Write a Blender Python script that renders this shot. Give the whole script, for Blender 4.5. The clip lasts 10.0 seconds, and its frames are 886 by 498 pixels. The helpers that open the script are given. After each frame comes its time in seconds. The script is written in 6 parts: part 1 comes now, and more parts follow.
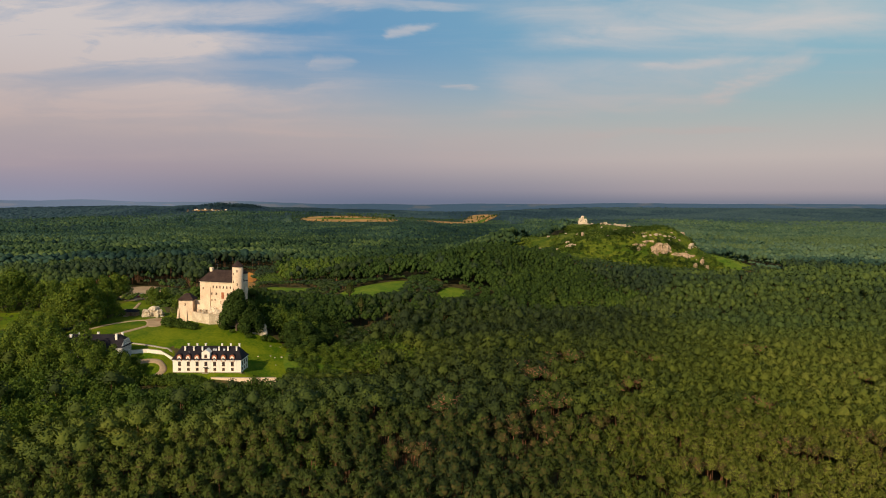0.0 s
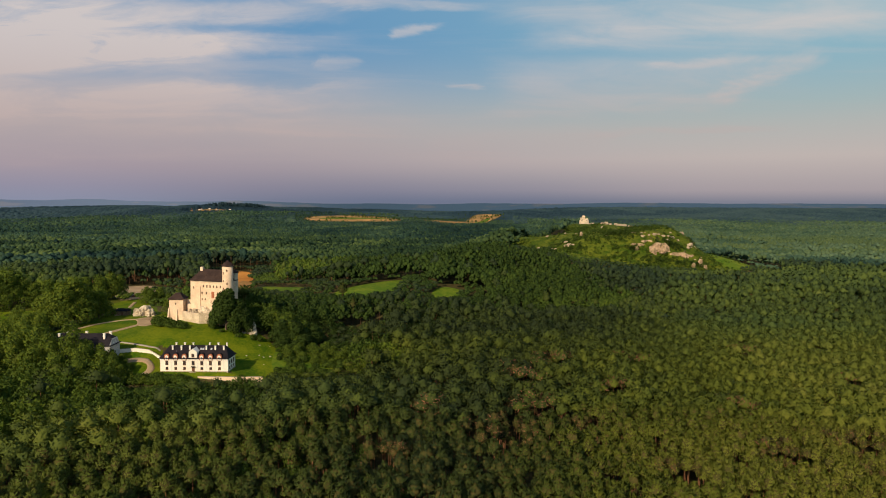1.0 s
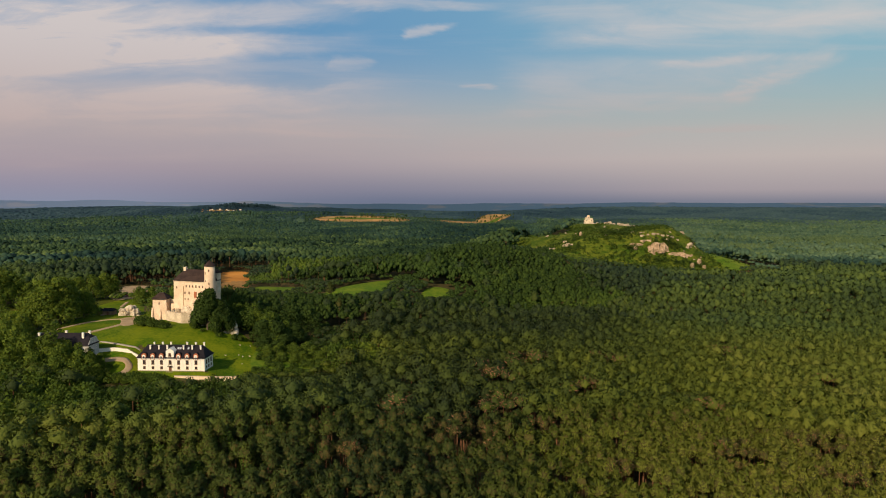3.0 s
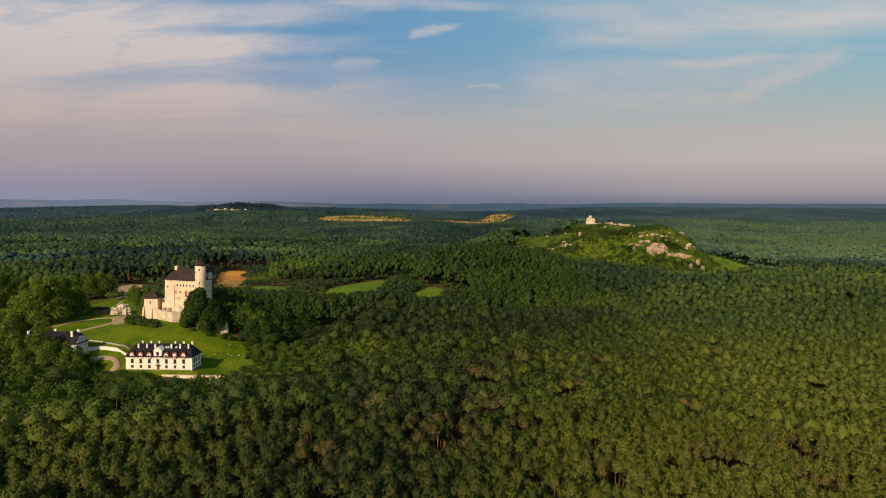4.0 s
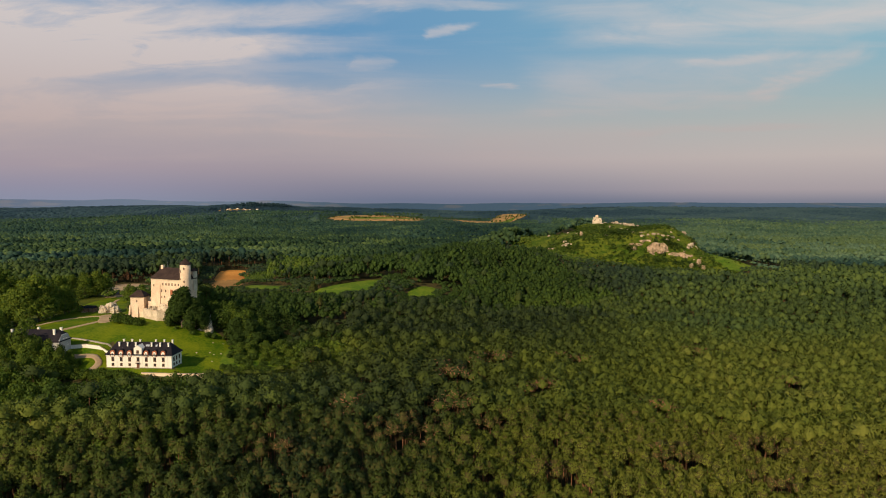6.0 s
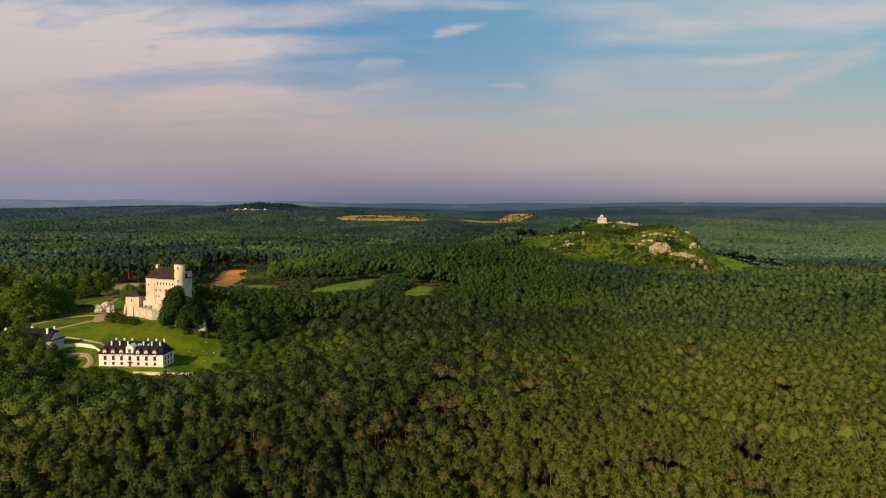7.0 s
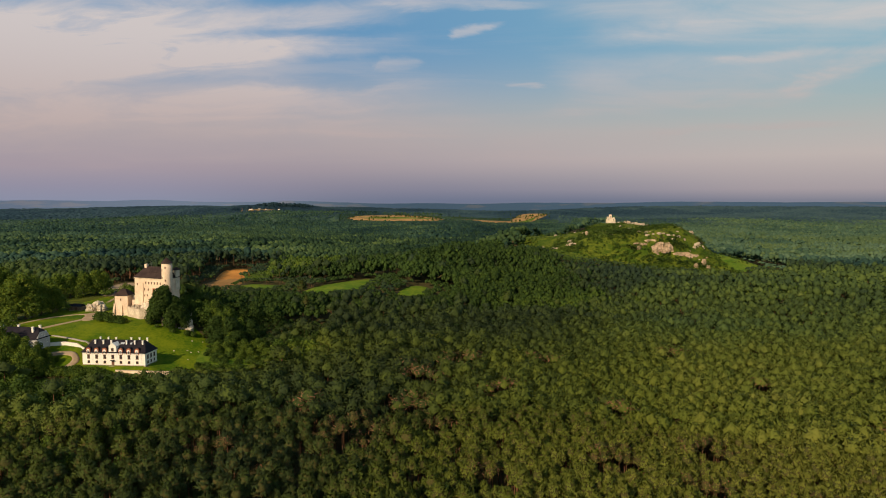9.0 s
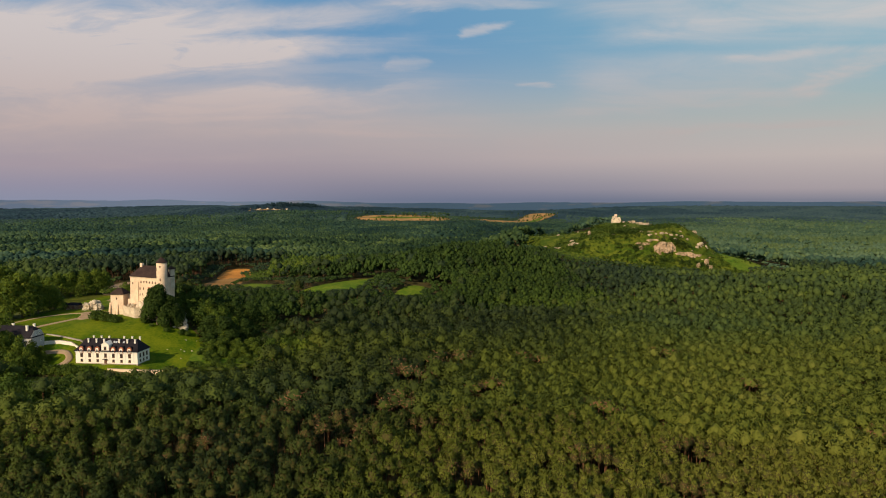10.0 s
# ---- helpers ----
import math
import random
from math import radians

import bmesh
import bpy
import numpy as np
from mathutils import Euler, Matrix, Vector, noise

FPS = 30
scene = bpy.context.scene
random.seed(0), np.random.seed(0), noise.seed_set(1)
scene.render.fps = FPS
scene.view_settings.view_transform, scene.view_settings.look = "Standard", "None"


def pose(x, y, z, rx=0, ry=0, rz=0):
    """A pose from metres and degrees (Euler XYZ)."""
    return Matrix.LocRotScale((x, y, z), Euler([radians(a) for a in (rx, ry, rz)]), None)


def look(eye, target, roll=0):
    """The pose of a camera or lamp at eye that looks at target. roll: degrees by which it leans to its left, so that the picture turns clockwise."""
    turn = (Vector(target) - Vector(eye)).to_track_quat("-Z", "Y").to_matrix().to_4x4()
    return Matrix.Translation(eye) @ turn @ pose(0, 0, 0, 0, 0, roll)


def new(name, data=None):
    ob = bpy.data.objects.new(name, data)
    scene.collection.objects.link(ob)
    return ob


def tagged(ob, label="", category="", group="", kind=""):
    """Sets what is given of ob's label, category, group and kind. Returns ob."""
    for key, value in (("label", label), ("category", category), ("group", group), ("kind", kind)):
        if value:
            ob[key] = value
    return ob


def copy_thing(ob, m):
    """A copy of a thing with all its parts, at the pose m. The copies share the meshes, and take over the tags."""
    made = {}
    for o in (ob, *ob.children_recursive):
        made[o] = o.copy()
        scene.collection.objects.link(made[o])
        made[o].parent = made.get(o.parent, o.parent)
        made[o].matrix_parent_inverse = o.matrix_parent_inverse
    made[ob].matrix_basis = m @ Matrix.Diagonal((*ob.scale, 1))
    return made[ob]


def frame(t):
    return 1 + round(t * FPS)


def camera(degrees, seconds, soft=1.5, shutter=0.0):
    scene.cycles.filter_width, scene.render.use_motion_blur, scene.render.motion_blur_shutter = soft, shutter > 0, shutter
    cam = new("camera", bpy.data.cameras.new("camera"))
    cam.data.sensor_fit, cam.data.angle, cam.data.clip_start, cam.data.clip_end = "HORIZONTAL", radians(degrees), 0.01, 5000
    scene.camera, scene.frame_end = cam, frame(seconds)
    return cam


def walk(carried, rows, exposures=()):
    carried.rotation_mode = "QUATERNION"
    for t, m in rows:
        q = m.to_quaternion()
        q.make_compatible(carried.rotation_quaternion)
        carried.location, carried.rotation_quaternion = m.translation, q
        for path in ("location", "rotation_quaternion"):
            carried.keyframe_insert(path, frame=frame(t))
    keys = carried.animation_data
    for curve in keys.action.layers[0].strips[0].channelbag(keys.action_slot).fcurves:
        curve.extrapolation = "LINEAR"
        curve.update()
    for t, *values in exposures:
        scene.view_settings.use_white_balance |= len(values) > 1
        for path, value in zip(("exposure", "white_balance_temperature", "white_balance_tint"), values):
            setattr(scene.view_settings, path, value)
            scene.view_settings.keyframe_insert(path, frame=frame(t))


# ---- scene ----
cam = camera(65.8, 10.0, soft=1.0)

PATH = [
    (0, (-46.233, -2.13, 84.283), (-46.202, -0.135, 84.144), 0.2),
    (0.5, (-41.659, -2.131, 84.27), (-41.638, -0.136, 84.131), 0.2),
    (1, (-37.018, -2.117, 84.255), (-37.003, -0.122, 84.115), 0.2),
    (1.5, (-32.352, -2.098, 84.247), (-32.348, -0.102, 84.107), 0.2),
    (2, (-27.643, -2.032, 84.24), (-27.647, -0.037, 84.1), 0.2),
    (2.5, (-23.003, -1.934, 84.229), (-23.017, 0.061, 84.089), 0.1),
    (4, (-9.079, -1.493, 84.189), (-9.12, 0.502, 84.049), 0.2),
    (4.5, (-4.549, -1.258, 84.151), (-4.6, 0.736, 84.01), 0.2),
    (5, (0.008, -1.034, 84.1), (-0.052, 0.96, 83.959), 0.1),
    (5.5, (4.55, -0.741, 84.035), (4.479, 1.253, 83.894), 0.1),
    (7, (18.439, 0.407, 83.671), (18.329, 2.399, 83.53), 0.1),
    (7.5, (23.032, 0.884, 83.604), (22.91, 2.875, 83.463), 0.0),
    (8, (27.569, 1.434, 83.539), (27.435, 3.424, 83.398), 0.0),
    (8.5, (32.069, 1.999, 83.461), (31.922, 3.988, 83.32), -0.0),
    (9, (36.583, 2.606, 83.379), (36.425, 4.594, 83.238), 0.0),
    (9.5, (41.116, 3.248, 83.324), (40.945, 5.236, 83.182), -0.0),
    (10, (45.735, 3.909, 83.28), (45.55, 5.895, 83.138), -0.0),
]
walk(cam, [(t, look(eye, target, roll)) for t, eye, target, roll in PATH])

SUN = Vector((-0.40, -0.77, 0.50)).normalized()   # towards the sun
world = bpy.data.worlds.new("world")
scene.world = world
world.use_nodes = True
sun = new("sun", bpy.data.lights.new("sun", "SUN"))
sun.data.energy, sun.data.angle, sun.data.color = 5.0, radians(0.5), (1.0, 0.78, 0.50)
sun.matrix_world = look((0, 0, 300), tuple(Vector((0, 0, 300)) - SUN))
scene.view_settings.exposure = 0.0


# ---- node helpers ----
class Nodes:
    """Short spelling for building a node tree."""

    def __init__(self, tree):
        self.tree = tree
        tree.nodes.clear()

    def add(self, kind):
        return self.tree.nodes.new(kind)

    def put(self, socket, value):
        if isinstance(value, bpy.types.NodeSocket):
            self.tree.links.new(value, socket)
        elif isinstance(value, (tuple, list)) and socket.type == "RGBA" and len(value) == 3:
            socket.default_value = (*value, 1)
        else:
            socket.default_value = value

    def math(self, op, a, b=0.0, c=None, clamp=False):
        n = self.add("ShaderNodeMath")
        n.operation, n.use_clamp = op, clamp
        self.put(n.inputs[0], a), self.put(n.inputs[1], b)
        if c is not None:
            self.put(n.inputs[2], c)
        return n.outputs[0]

    def mix(self, fac, a, b, blend="MIX"):
        n = self.add("ShaderNodeMix")
        n.data_type, n.blend_type, n.clamp_factor = "RGBA", blend, True
        self.put(n.inputs[0], fac), self.put(n.inputs[6], a), self.put(n.inputs[7], b)
        return n.outputs[2]

    def step(self, value, lo, hi, out_lo=0.0, out_hi=1.0):
        n = self.add("ShaderNodeMapRange")
        n.interpolation_type = "SMOOTHSTEP"
        for i, v in enumerate((value, lo, hi, out_lo, out_hi)):
            self.put(n.inputs[i], v)
        return n.outputs[0]

    def noise(self, vector, scale, detail=4.0, rough=0.55, distort=0.0):
        n = self.add("ShaderNodeTexNoise")
        self.put(n.inputs["Vector"], vector)
        for key, v in (("Scale", scale), ("Detail", detail), ("Roughness", rough), ("Distortion", distort)):
            self.put(n.inputs[key], v)
        return n.outputs[0]

    def stretch(self, vector, scale, shift=(0, 0, 0), turn=(0, 0, 0)):
        n = self.add("ShaderNodeMapping")
        self.put(n.inputs["Vector"], vector)
        n.inputs["Location"].default_value, n.inputs["Rotation"].default_value, n.inputs["Scale"].default_value = shift, turn, scale
        return n.outputs[0]

    def ramp(self, value, stops):
        n = self.add("ShaderNodeValToRGB")
        self.put(n.inputs[0], value)
        while len(n.color_ramp.elements) < len(stops):
            n.color_ramp.elements.new(0.5)
        for e, (at, colour) in zip(n.color_ramp.elements, stops):
            e.position, e.color = at, (*colour, 1)
        return n.outputs[0]


# ---- sky: clear air, a mauve haze low down, and drawn-out high cloud ----
n = Nodes(world.node_tree)
way = n.add("ShaderNodeTexCoord").outputs["Generated"]
xyz = n.add("ShaderNodeSeparateXYZ")
n.put(xyz.inputs[0], way)
sx, sy, sz = xyz.outputs
up = n.math("MAXIMUM", sz, 0.0)
air = n.add("ShaderNodeTexSky")
air.sky_type, air.sun_disc, air.sun_elevation, air.sun_rotation = "NISHITA", False, math.asin(SUN.z), math.atan2(SUN.x, SUN.y)
clear = n.mix(1.0, air.outputs[0], (0.048, 0.066, 0.082), "MULTIPLY")
side = n.step(sx, -0.5, 0.55)
haze_l = n.ramp(up, [(0.0, (0.19, 0.205, 0.285)), (0.018, (0.235, 0.225, 0.30)), (0.045, (0.335, 0.285, 0.33)), (0.10, (0.42, 0.37, 0.385)), (0.15, (0.43, 0.40, 0.42)), (0.30, (0.35, 0.42, 0.52))])
haze_r = n.ramp(up, [(0.0, (0.21, 0.215, 0.27)), (0.015, (0.38, 0.33, 0.35)), (0.06, (0.52, 0.455, 0.43)), (0.13, (0.39, 0.46, 0.45)), (0.30, (0.26, 0.44, 0.52))])
haze_w = n.ramp(up, [(0.0, (0.25, 0.27, 0.37)), (0.018, (0.29, 0.275, 0.36)), (0.045, (0.37, 0.31, 0.355)), (0.10, (0.42, 0.37, 0.385)), (0.15, (0.43, 0.40, 0.42)), (0.30, (0.35, 0.42, 0.52))])
haze = n.mix(side, n.mix(n.step(sx, -0.20, -0.50), haze_l, haze_w), haze_r)
low_mid = n.math("MULTIPLY", n.step(n.math("ABSOLUTE", n.math("SUBTRACT", sx, 0.02)), 0.36, 0.08), n.step(up, 0.06, 0.0))
haze = n.mix(low_mid, haze, n.mix(1.0, haze, (0.80, 0.86, 0.93), "MULTIPLY"))      # a bluer bank of haze straight ahead
base = n.mix(n.step(up, 0.10, 0.42, 1.0, 0.0), clear, haze)
blue = n.mix(n.step(sx, -0.30, 0.62), (0.135, 0.30, 0.50), (0.25, 0.46, 0.55))
base = n.mix(n.math("MULTIPLY", n.step(up, 0.09, 0.24), n.step(up, 0.9, 0.3)), base, blue)
ahead = n.math("MAXIMUM", sy, 0.15)
flat = n.add("ShaderNodeCombineXYZ")
n.put(flat.inputs[0], n.math("DIVIDE", sx, ahead)), n.put(flat.inputs[1], n.math("DIVIDE", sz, ahead))
plane = flat.outputs[0]
# the air drags every streak into wisps
drift = n.add("ShaderNodeTexNoise")
n.put(drift.inputs["Vector"], n.stretch(plane, (1.0, 3.2, 1), turn=(0, 0, -0.06)))
for key, v in (("Scale", 4.2), ("Detail", 7.0), ("Roughness", 0.6), ("Distortion", 0.5)):
    drift.inputs[key].default_value = v
bent = n.add("ShaderNodeVectorMath")
bent.operation = "MULTIPLY_ADD"
n.put(bent.inputs[0], drift.outputs["Color"])
bent.inputs[1].default_value, bent.inputs[2].default_value = (0.16, 0.052, 0), (-0.08, -0.026, 0)
shifted = n.add("ShaderNodeVectorMath")
shifted.operation = "ADD"
n.put(shifted.inputs[0], plane), n.put(shifted.inputs[1], bent.outputs[0])
spot = n.add("ShaderNodeSeparateXYZ")
n.put(spot.inputs[0], shifted.outputs[0])
pu, pv = spot.outputs[0], spot.outputs[1]


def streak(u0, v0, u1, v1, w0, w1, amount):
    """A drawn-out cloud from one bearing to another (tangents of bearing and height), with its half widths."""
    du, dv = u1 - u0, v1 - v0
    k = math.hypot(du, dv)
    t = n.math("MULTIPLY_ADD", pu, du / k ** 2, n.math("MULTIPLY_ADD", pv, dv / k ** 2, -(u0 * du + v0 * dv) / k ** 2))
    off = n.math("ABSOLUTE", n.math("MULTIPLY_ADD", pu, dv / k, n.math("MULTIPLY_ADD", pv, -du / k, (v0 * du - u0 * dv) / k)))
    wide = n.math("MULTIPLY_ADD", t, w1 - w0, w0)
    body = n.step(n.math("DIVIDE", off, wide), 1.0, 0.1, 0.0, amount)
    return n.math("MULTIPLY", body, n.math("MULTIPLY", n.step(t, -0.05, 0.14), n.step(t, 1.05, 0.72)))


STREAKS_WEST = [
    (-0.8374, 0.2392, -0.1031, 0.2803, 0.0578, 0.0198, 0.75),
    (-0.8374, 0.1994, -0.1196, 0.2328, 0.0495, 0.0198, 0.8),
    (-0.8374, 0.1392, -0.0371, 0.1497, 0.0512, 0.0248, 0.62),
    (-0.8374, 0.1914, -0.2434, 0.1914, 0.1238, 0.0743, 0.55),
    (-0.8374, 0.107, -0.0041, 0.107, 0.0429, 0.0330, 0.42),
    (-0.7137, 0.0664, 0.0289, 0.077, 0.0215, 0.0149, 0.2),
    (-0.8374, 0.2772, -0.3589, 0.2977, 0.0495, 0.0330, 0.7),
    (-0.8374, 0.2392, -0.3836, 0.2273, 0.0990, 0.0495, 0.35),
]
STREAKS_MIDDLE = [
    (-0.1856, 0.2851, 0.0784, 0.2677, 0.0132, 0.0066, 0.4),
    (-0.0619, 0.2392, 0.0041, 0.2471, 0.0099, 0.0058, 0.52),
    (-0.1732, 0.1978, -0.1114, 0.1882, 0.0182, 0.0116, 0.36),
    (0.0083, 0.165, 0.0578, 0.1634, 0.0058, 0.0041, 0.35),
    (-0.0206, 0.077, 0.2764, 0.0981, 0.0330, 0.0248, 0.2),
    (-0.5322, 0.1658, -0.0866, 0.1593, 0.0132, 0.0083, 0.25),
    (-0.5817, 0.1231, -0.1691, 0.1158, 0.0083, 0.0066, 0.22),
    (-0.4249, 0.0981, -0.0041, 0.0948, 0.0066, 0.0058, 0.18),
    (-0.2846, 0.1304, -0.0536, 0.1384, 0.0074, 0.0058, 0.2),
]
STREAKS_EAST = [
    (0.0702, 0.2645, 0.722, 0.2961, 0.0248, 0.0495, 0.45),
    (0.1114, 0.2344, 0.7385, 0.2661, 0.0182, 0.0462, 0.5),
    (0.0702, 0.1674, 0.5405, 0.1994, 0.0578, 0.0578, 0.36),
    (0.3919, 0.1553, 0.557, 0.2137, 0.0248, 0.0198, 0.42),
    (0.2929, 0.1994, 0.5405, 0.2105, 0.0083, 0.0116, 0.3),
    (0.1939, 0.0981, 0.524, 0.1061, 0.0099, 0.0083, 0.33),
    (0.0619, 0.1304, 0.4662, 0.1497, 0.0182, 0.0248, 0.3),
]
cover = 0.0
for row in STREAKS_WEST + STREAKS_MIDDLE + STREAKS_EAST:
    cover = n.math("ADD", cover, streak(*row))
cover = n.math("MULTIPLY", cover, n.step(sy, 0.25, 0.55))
fibre = n.noise(n.stretch(plane, (1.0, 4.5, 1), (0.7, 1.9, 0), (0, 0, -0.10)), 5.5, 8, 0.60, 0.8)
cover = n.math("MULTIPLY", cover, n.step(fibre, 0.26, 0.66, 0.42, 1.15))
veil = n.noise(n.stretch(plane, (0.55, 9.0, 1), (3.1, 0.6, 0)), 3.2, 6, 0.6, 0.4)
cover = n.math("ADD", cover, n.math("MULTIPLY", n.step(veil, 0.48, 0.74, 0.0, 0.22), n.step(up, 0.02, 0.07)))
# the same kind of cloud over the rest of the sky
lift = n.math("ADD", up, 0.15)
high = n.add("ShaderNodeCombineXYZ")
n.put(high.inputs[0], n.math("DIVIDE", sx, lift)), n.put(high.inputs[1], n.math("DIVIDE", sy, lift))
broad = n.noise(n.stretch(high.outputs[0], (1.0, 1.75, 1), (2.3, 0.4, 0), (0, 0, 0.16)), 1.1, 8, 0.54, 1.1)
elsewhere = n.math("MAXIMUM", n.step(sy, 0.75, 0.5), n.step(up, 0.30, 0.42))
cloud = n.math("ADD", cover, n.math("MULTIPLY", n.step(broad, 0.50, 0.78), elsewhere))
cloud = n.math("MINIMUM", cloud, 1.0)
tint = n.mix(n.step(up, 0.06, 0.24), (0.50, 0.395, 0.38), (0.68, 0.595, 0.56))
seen = n.mix(n.math("MULTIPLY", cloud, 0.88), base, tint)
seen = n.mix(n.step(sz, 0.0, -0.03), seen, (0.10, 0.11, 0.12))
back = n.add("ShaderNodeBackground")
n.put(back.inputs[0], seen)
back.inputs[1].default_value = 1.0
n.tree.links.new(back.outputs[0], n.add("ShaderNodeOutputWorld").inputs[0])


# ---- materials ----
def material(name, build):
    mat = bpy.data.materials.new(name)
    mat.use_nodes = True
    n = Nodes(mat.node_tree)
    shader = n.add("ShaderNodeBsdfPrincipled")
    n.put(shader.inputs["Roughness"], 0.85)
    n.put(shader.inputs["Specular IOR Level"], 0.25)
    final = build(n, shader) or shader
    n.tree.links.new(final.outputs[0], n.add("ShaderNodeOutputMaterial").inputs[0])
    return mat


def where(n):
    return n.add("ShaderNodeNewGeometry").outputs["Position"]


def relief(n, shader, value, distance, strength=0.6):
    b = n.add("ShaderNodeBump")
    n.put(b.inputs["Strength"], strength), n.put(b.inputs["Distance"], distance), n.put(b.inputs["Height"], value)
    n.put(shader.inputs["Normal"], b.outputs[0])


def mottled(name, dark, light, scale, fine_scale, rough=0.9, bump=0.0, spec=0.06):
    """A surface between two colours, varied at a broad and a fine scale."""
    def build(n, s):
        p = where(n)
        a, b = n.noise(p, scale, 4), n.noise(p, fine_scale, 5, 0.65)
        v = n.math("ADD", n.math("MULTIPLY", a, 0.55), n.math("MULTIPLY", b, 0.45))
        n.put(s.inputs["Base Color"], n.mix(n.step(v, 0.34, 0.66), dark, light))
        n.put(s.inputs["Roughness"], rough), n.put(s.inputs["Specular IOR Level"], spec)
        if bump:
            relief(n, s, b, bump)
    return material(name, build)


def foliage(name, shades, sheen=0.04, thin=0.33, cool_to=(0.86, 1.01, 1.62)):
    """Leaves or needles: each tree has its own tone, each tuft and each stand its own shade; hue adds bluer stands and
    painted haze.
    """
    def build(n, s):
        own = n.add("ShaderNodeAttribute")
        own.attribute_name = "tone"
        tone = own.outputs["Fac"]
        tuft = n.add("ShaderNodeNewGeometry").outputs["Random Per Island"]
        stand = n.noise(where(n), 0.011, 3, 0.6)
        v = n.math("ADD", n.math("MULTIPLY", tone, 0.80), n.math("MULTIPLY", tuft, 0.30))
        v = n.math("ADD", v, n.math("MULTIPLY_ADD", stand, 0.7, -0.43))
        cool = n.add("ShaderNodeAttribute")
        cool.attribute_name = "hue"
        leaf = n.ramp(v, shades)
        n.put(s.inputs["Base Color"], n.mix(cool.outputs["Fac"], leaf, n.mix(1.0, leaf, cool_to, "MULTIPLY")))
        n.put(s.inputs["Roughness"], 0.62), n.put(s.inputs["Specular IOR Level"], sheen)
        through_leaf, both = n.add("ShaderNodeBsdfTranslucent"), n.add("ShaderNodeMixShader")
        n.put(through_leaf.inputs[0], n.mix(1.0, s.inputs["Base Color"].links[0].from_socket, (1.0, 1.0, 0.6), "MULTIPLY"))
        both.inputs[0].default_value = thin
        n.tree.links.new(s.outputs[0], both.inputs[1]), n.tree.links.new(through_leaf.outputs[0], both.inputs[2])
        return both
    return material(name, build)


def plain(name, colour, rough=0.7, metal=0.0, vary=0.12, scale=0.6):
    def build(n, s):
        v = n.noise(where(n), scale, 6, 0.65)
        n.put(s.inputs["Base Color"], n.mix(n.step(v, 0.3, 0.7), tuple(c * (1 - vary) for c in colour), tuple(min(1, c * (1 + vary)) for c in colour)))
        n.put(s.inputs["Roughness"], rough), n.put(s.inputs["Metallic"], metal)
    return material(name, build)


NEEDLES = foliage("pine_needles", [(0.0, (0.030, 0.043, 0.016)), (0.35, (0.067, 0.089, 0.017)), (0.65, (0.111, 0.133, 0.020)), (1.0, (0.168, 0.177, 0.033))], thin=0.20)
LEAVES = foliage("leaves", [(0.0, (0.034, 0.059, 0.014)), (0.35, (0.069, 0.110, 0.019)), (0.65, (0.115, 0.160, 0.020)), (1.0, (0.190, 0.215, 0.030))])
# Distant needles: air haze is put into these bluer colours and their cool_to.
HAZED_FAR_NEEDLES = foliage("hazed_far_needles", [(0.0, (0.016, 0.034, 0.030)), (0.4, (0.034, 0.062, 0.046)), (0.7, (0.058, 0.094, 0.060)), (1.0, (0.090, 0.130, 0.070))], cool_to=(0.95, 1.06, 1.9))
HAZED_MID_NEEDLES = foliage("hazed_mid_needles", [(0.0, (0.018, 0.038, 0.018)), (0.35, (0.042, 0.076, 0.028)), (0.7, (0.084, 0.130, 0.040)), (1.0, (0.140, 0.190, 0.054))], cool_to=(0.90, 1.04, 2.1))
BARK = mottled("pine_bark", (0.10, 0.052, 0.030), (0.25, 0.125, 0.068), 0.2, 3.0)
# Dry boughs, and crown cores whose dark colour stands in for shade.
TWIGS_AND_SHADE = mottled("twigs_and_crown_shade", (0.034, 0.042, 0.012), (0.078, 0.064, 0.022), 0.25, 2.5)
BARK_GREY = mottled("grey_bark", (0.06, 0.045, 0.035), (0.15, 0.12, 0.09), 0.3, 3.0)
FLOOR = mottled("forest_floor", (0.040, 0.038, 0.016), (0.095, 0.078, 0.032), 0.02, 0.4, 0.95)
LAWN = mottled("mown_grass", (0.034, 0.088, 0.003), (0.150, 0.178, 0.007), 0.07, 0.8, 0.9, 0.08)
MEADOW = mottled("meadow_grass", (0.050, 0.115, 0.008), (0.150, 0.190, 0.018), 0.05, 0.4, 0.9, 0.1)
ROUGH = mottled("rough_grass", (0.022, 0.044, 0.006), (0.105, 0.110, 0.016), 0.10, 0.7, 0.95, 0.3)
HEATH = mottled("hill_grass", (0.022, 0.060, 0.005), (0.135, 0.152, 0.015), 0.06, 0.35, 0.95, 0.8)
STUBBLE = mottled("stubble_field", (0.40, 0.165, 0.036), (0.60, 0.275, 0.065), 0.02, 0.5, 0.95)
DRY = mottled("dry_field", (0.22, 0.125, 0.045), (0.38, 0.215, 0.075), 0.02, 0.4, 0.95)
FAR_FIELD = mottled("distant_fields", (0.16, 0.125, 0.050), (0.50, 0.275, 0.10), 0.016, 0.04, 0.95)
SAND = mottled("sandy_path", (0.29, 0.205, 0.125), (0.42, 0.315, 0.20), 0.12, 2.0, 0.95)
PAVING = mottled("pale_paving", (0.30, 0.25, 0.20), (0.42, 0.36, 0.29), 0.2, 3.0, 0.9)
LIMESTONE = mottled("limestone_rock", (0.32, 0.26, 0.19), (0.74, 0.64, 0.50), 0.16, 0.9, 0.9, 0.5)
HILL_STONE = mottled("hill_limestone", (0.22, 0.175, 0.115), (0.56, 0.45, 0.33), 0.16, 0.9, 0.9, 0.5)
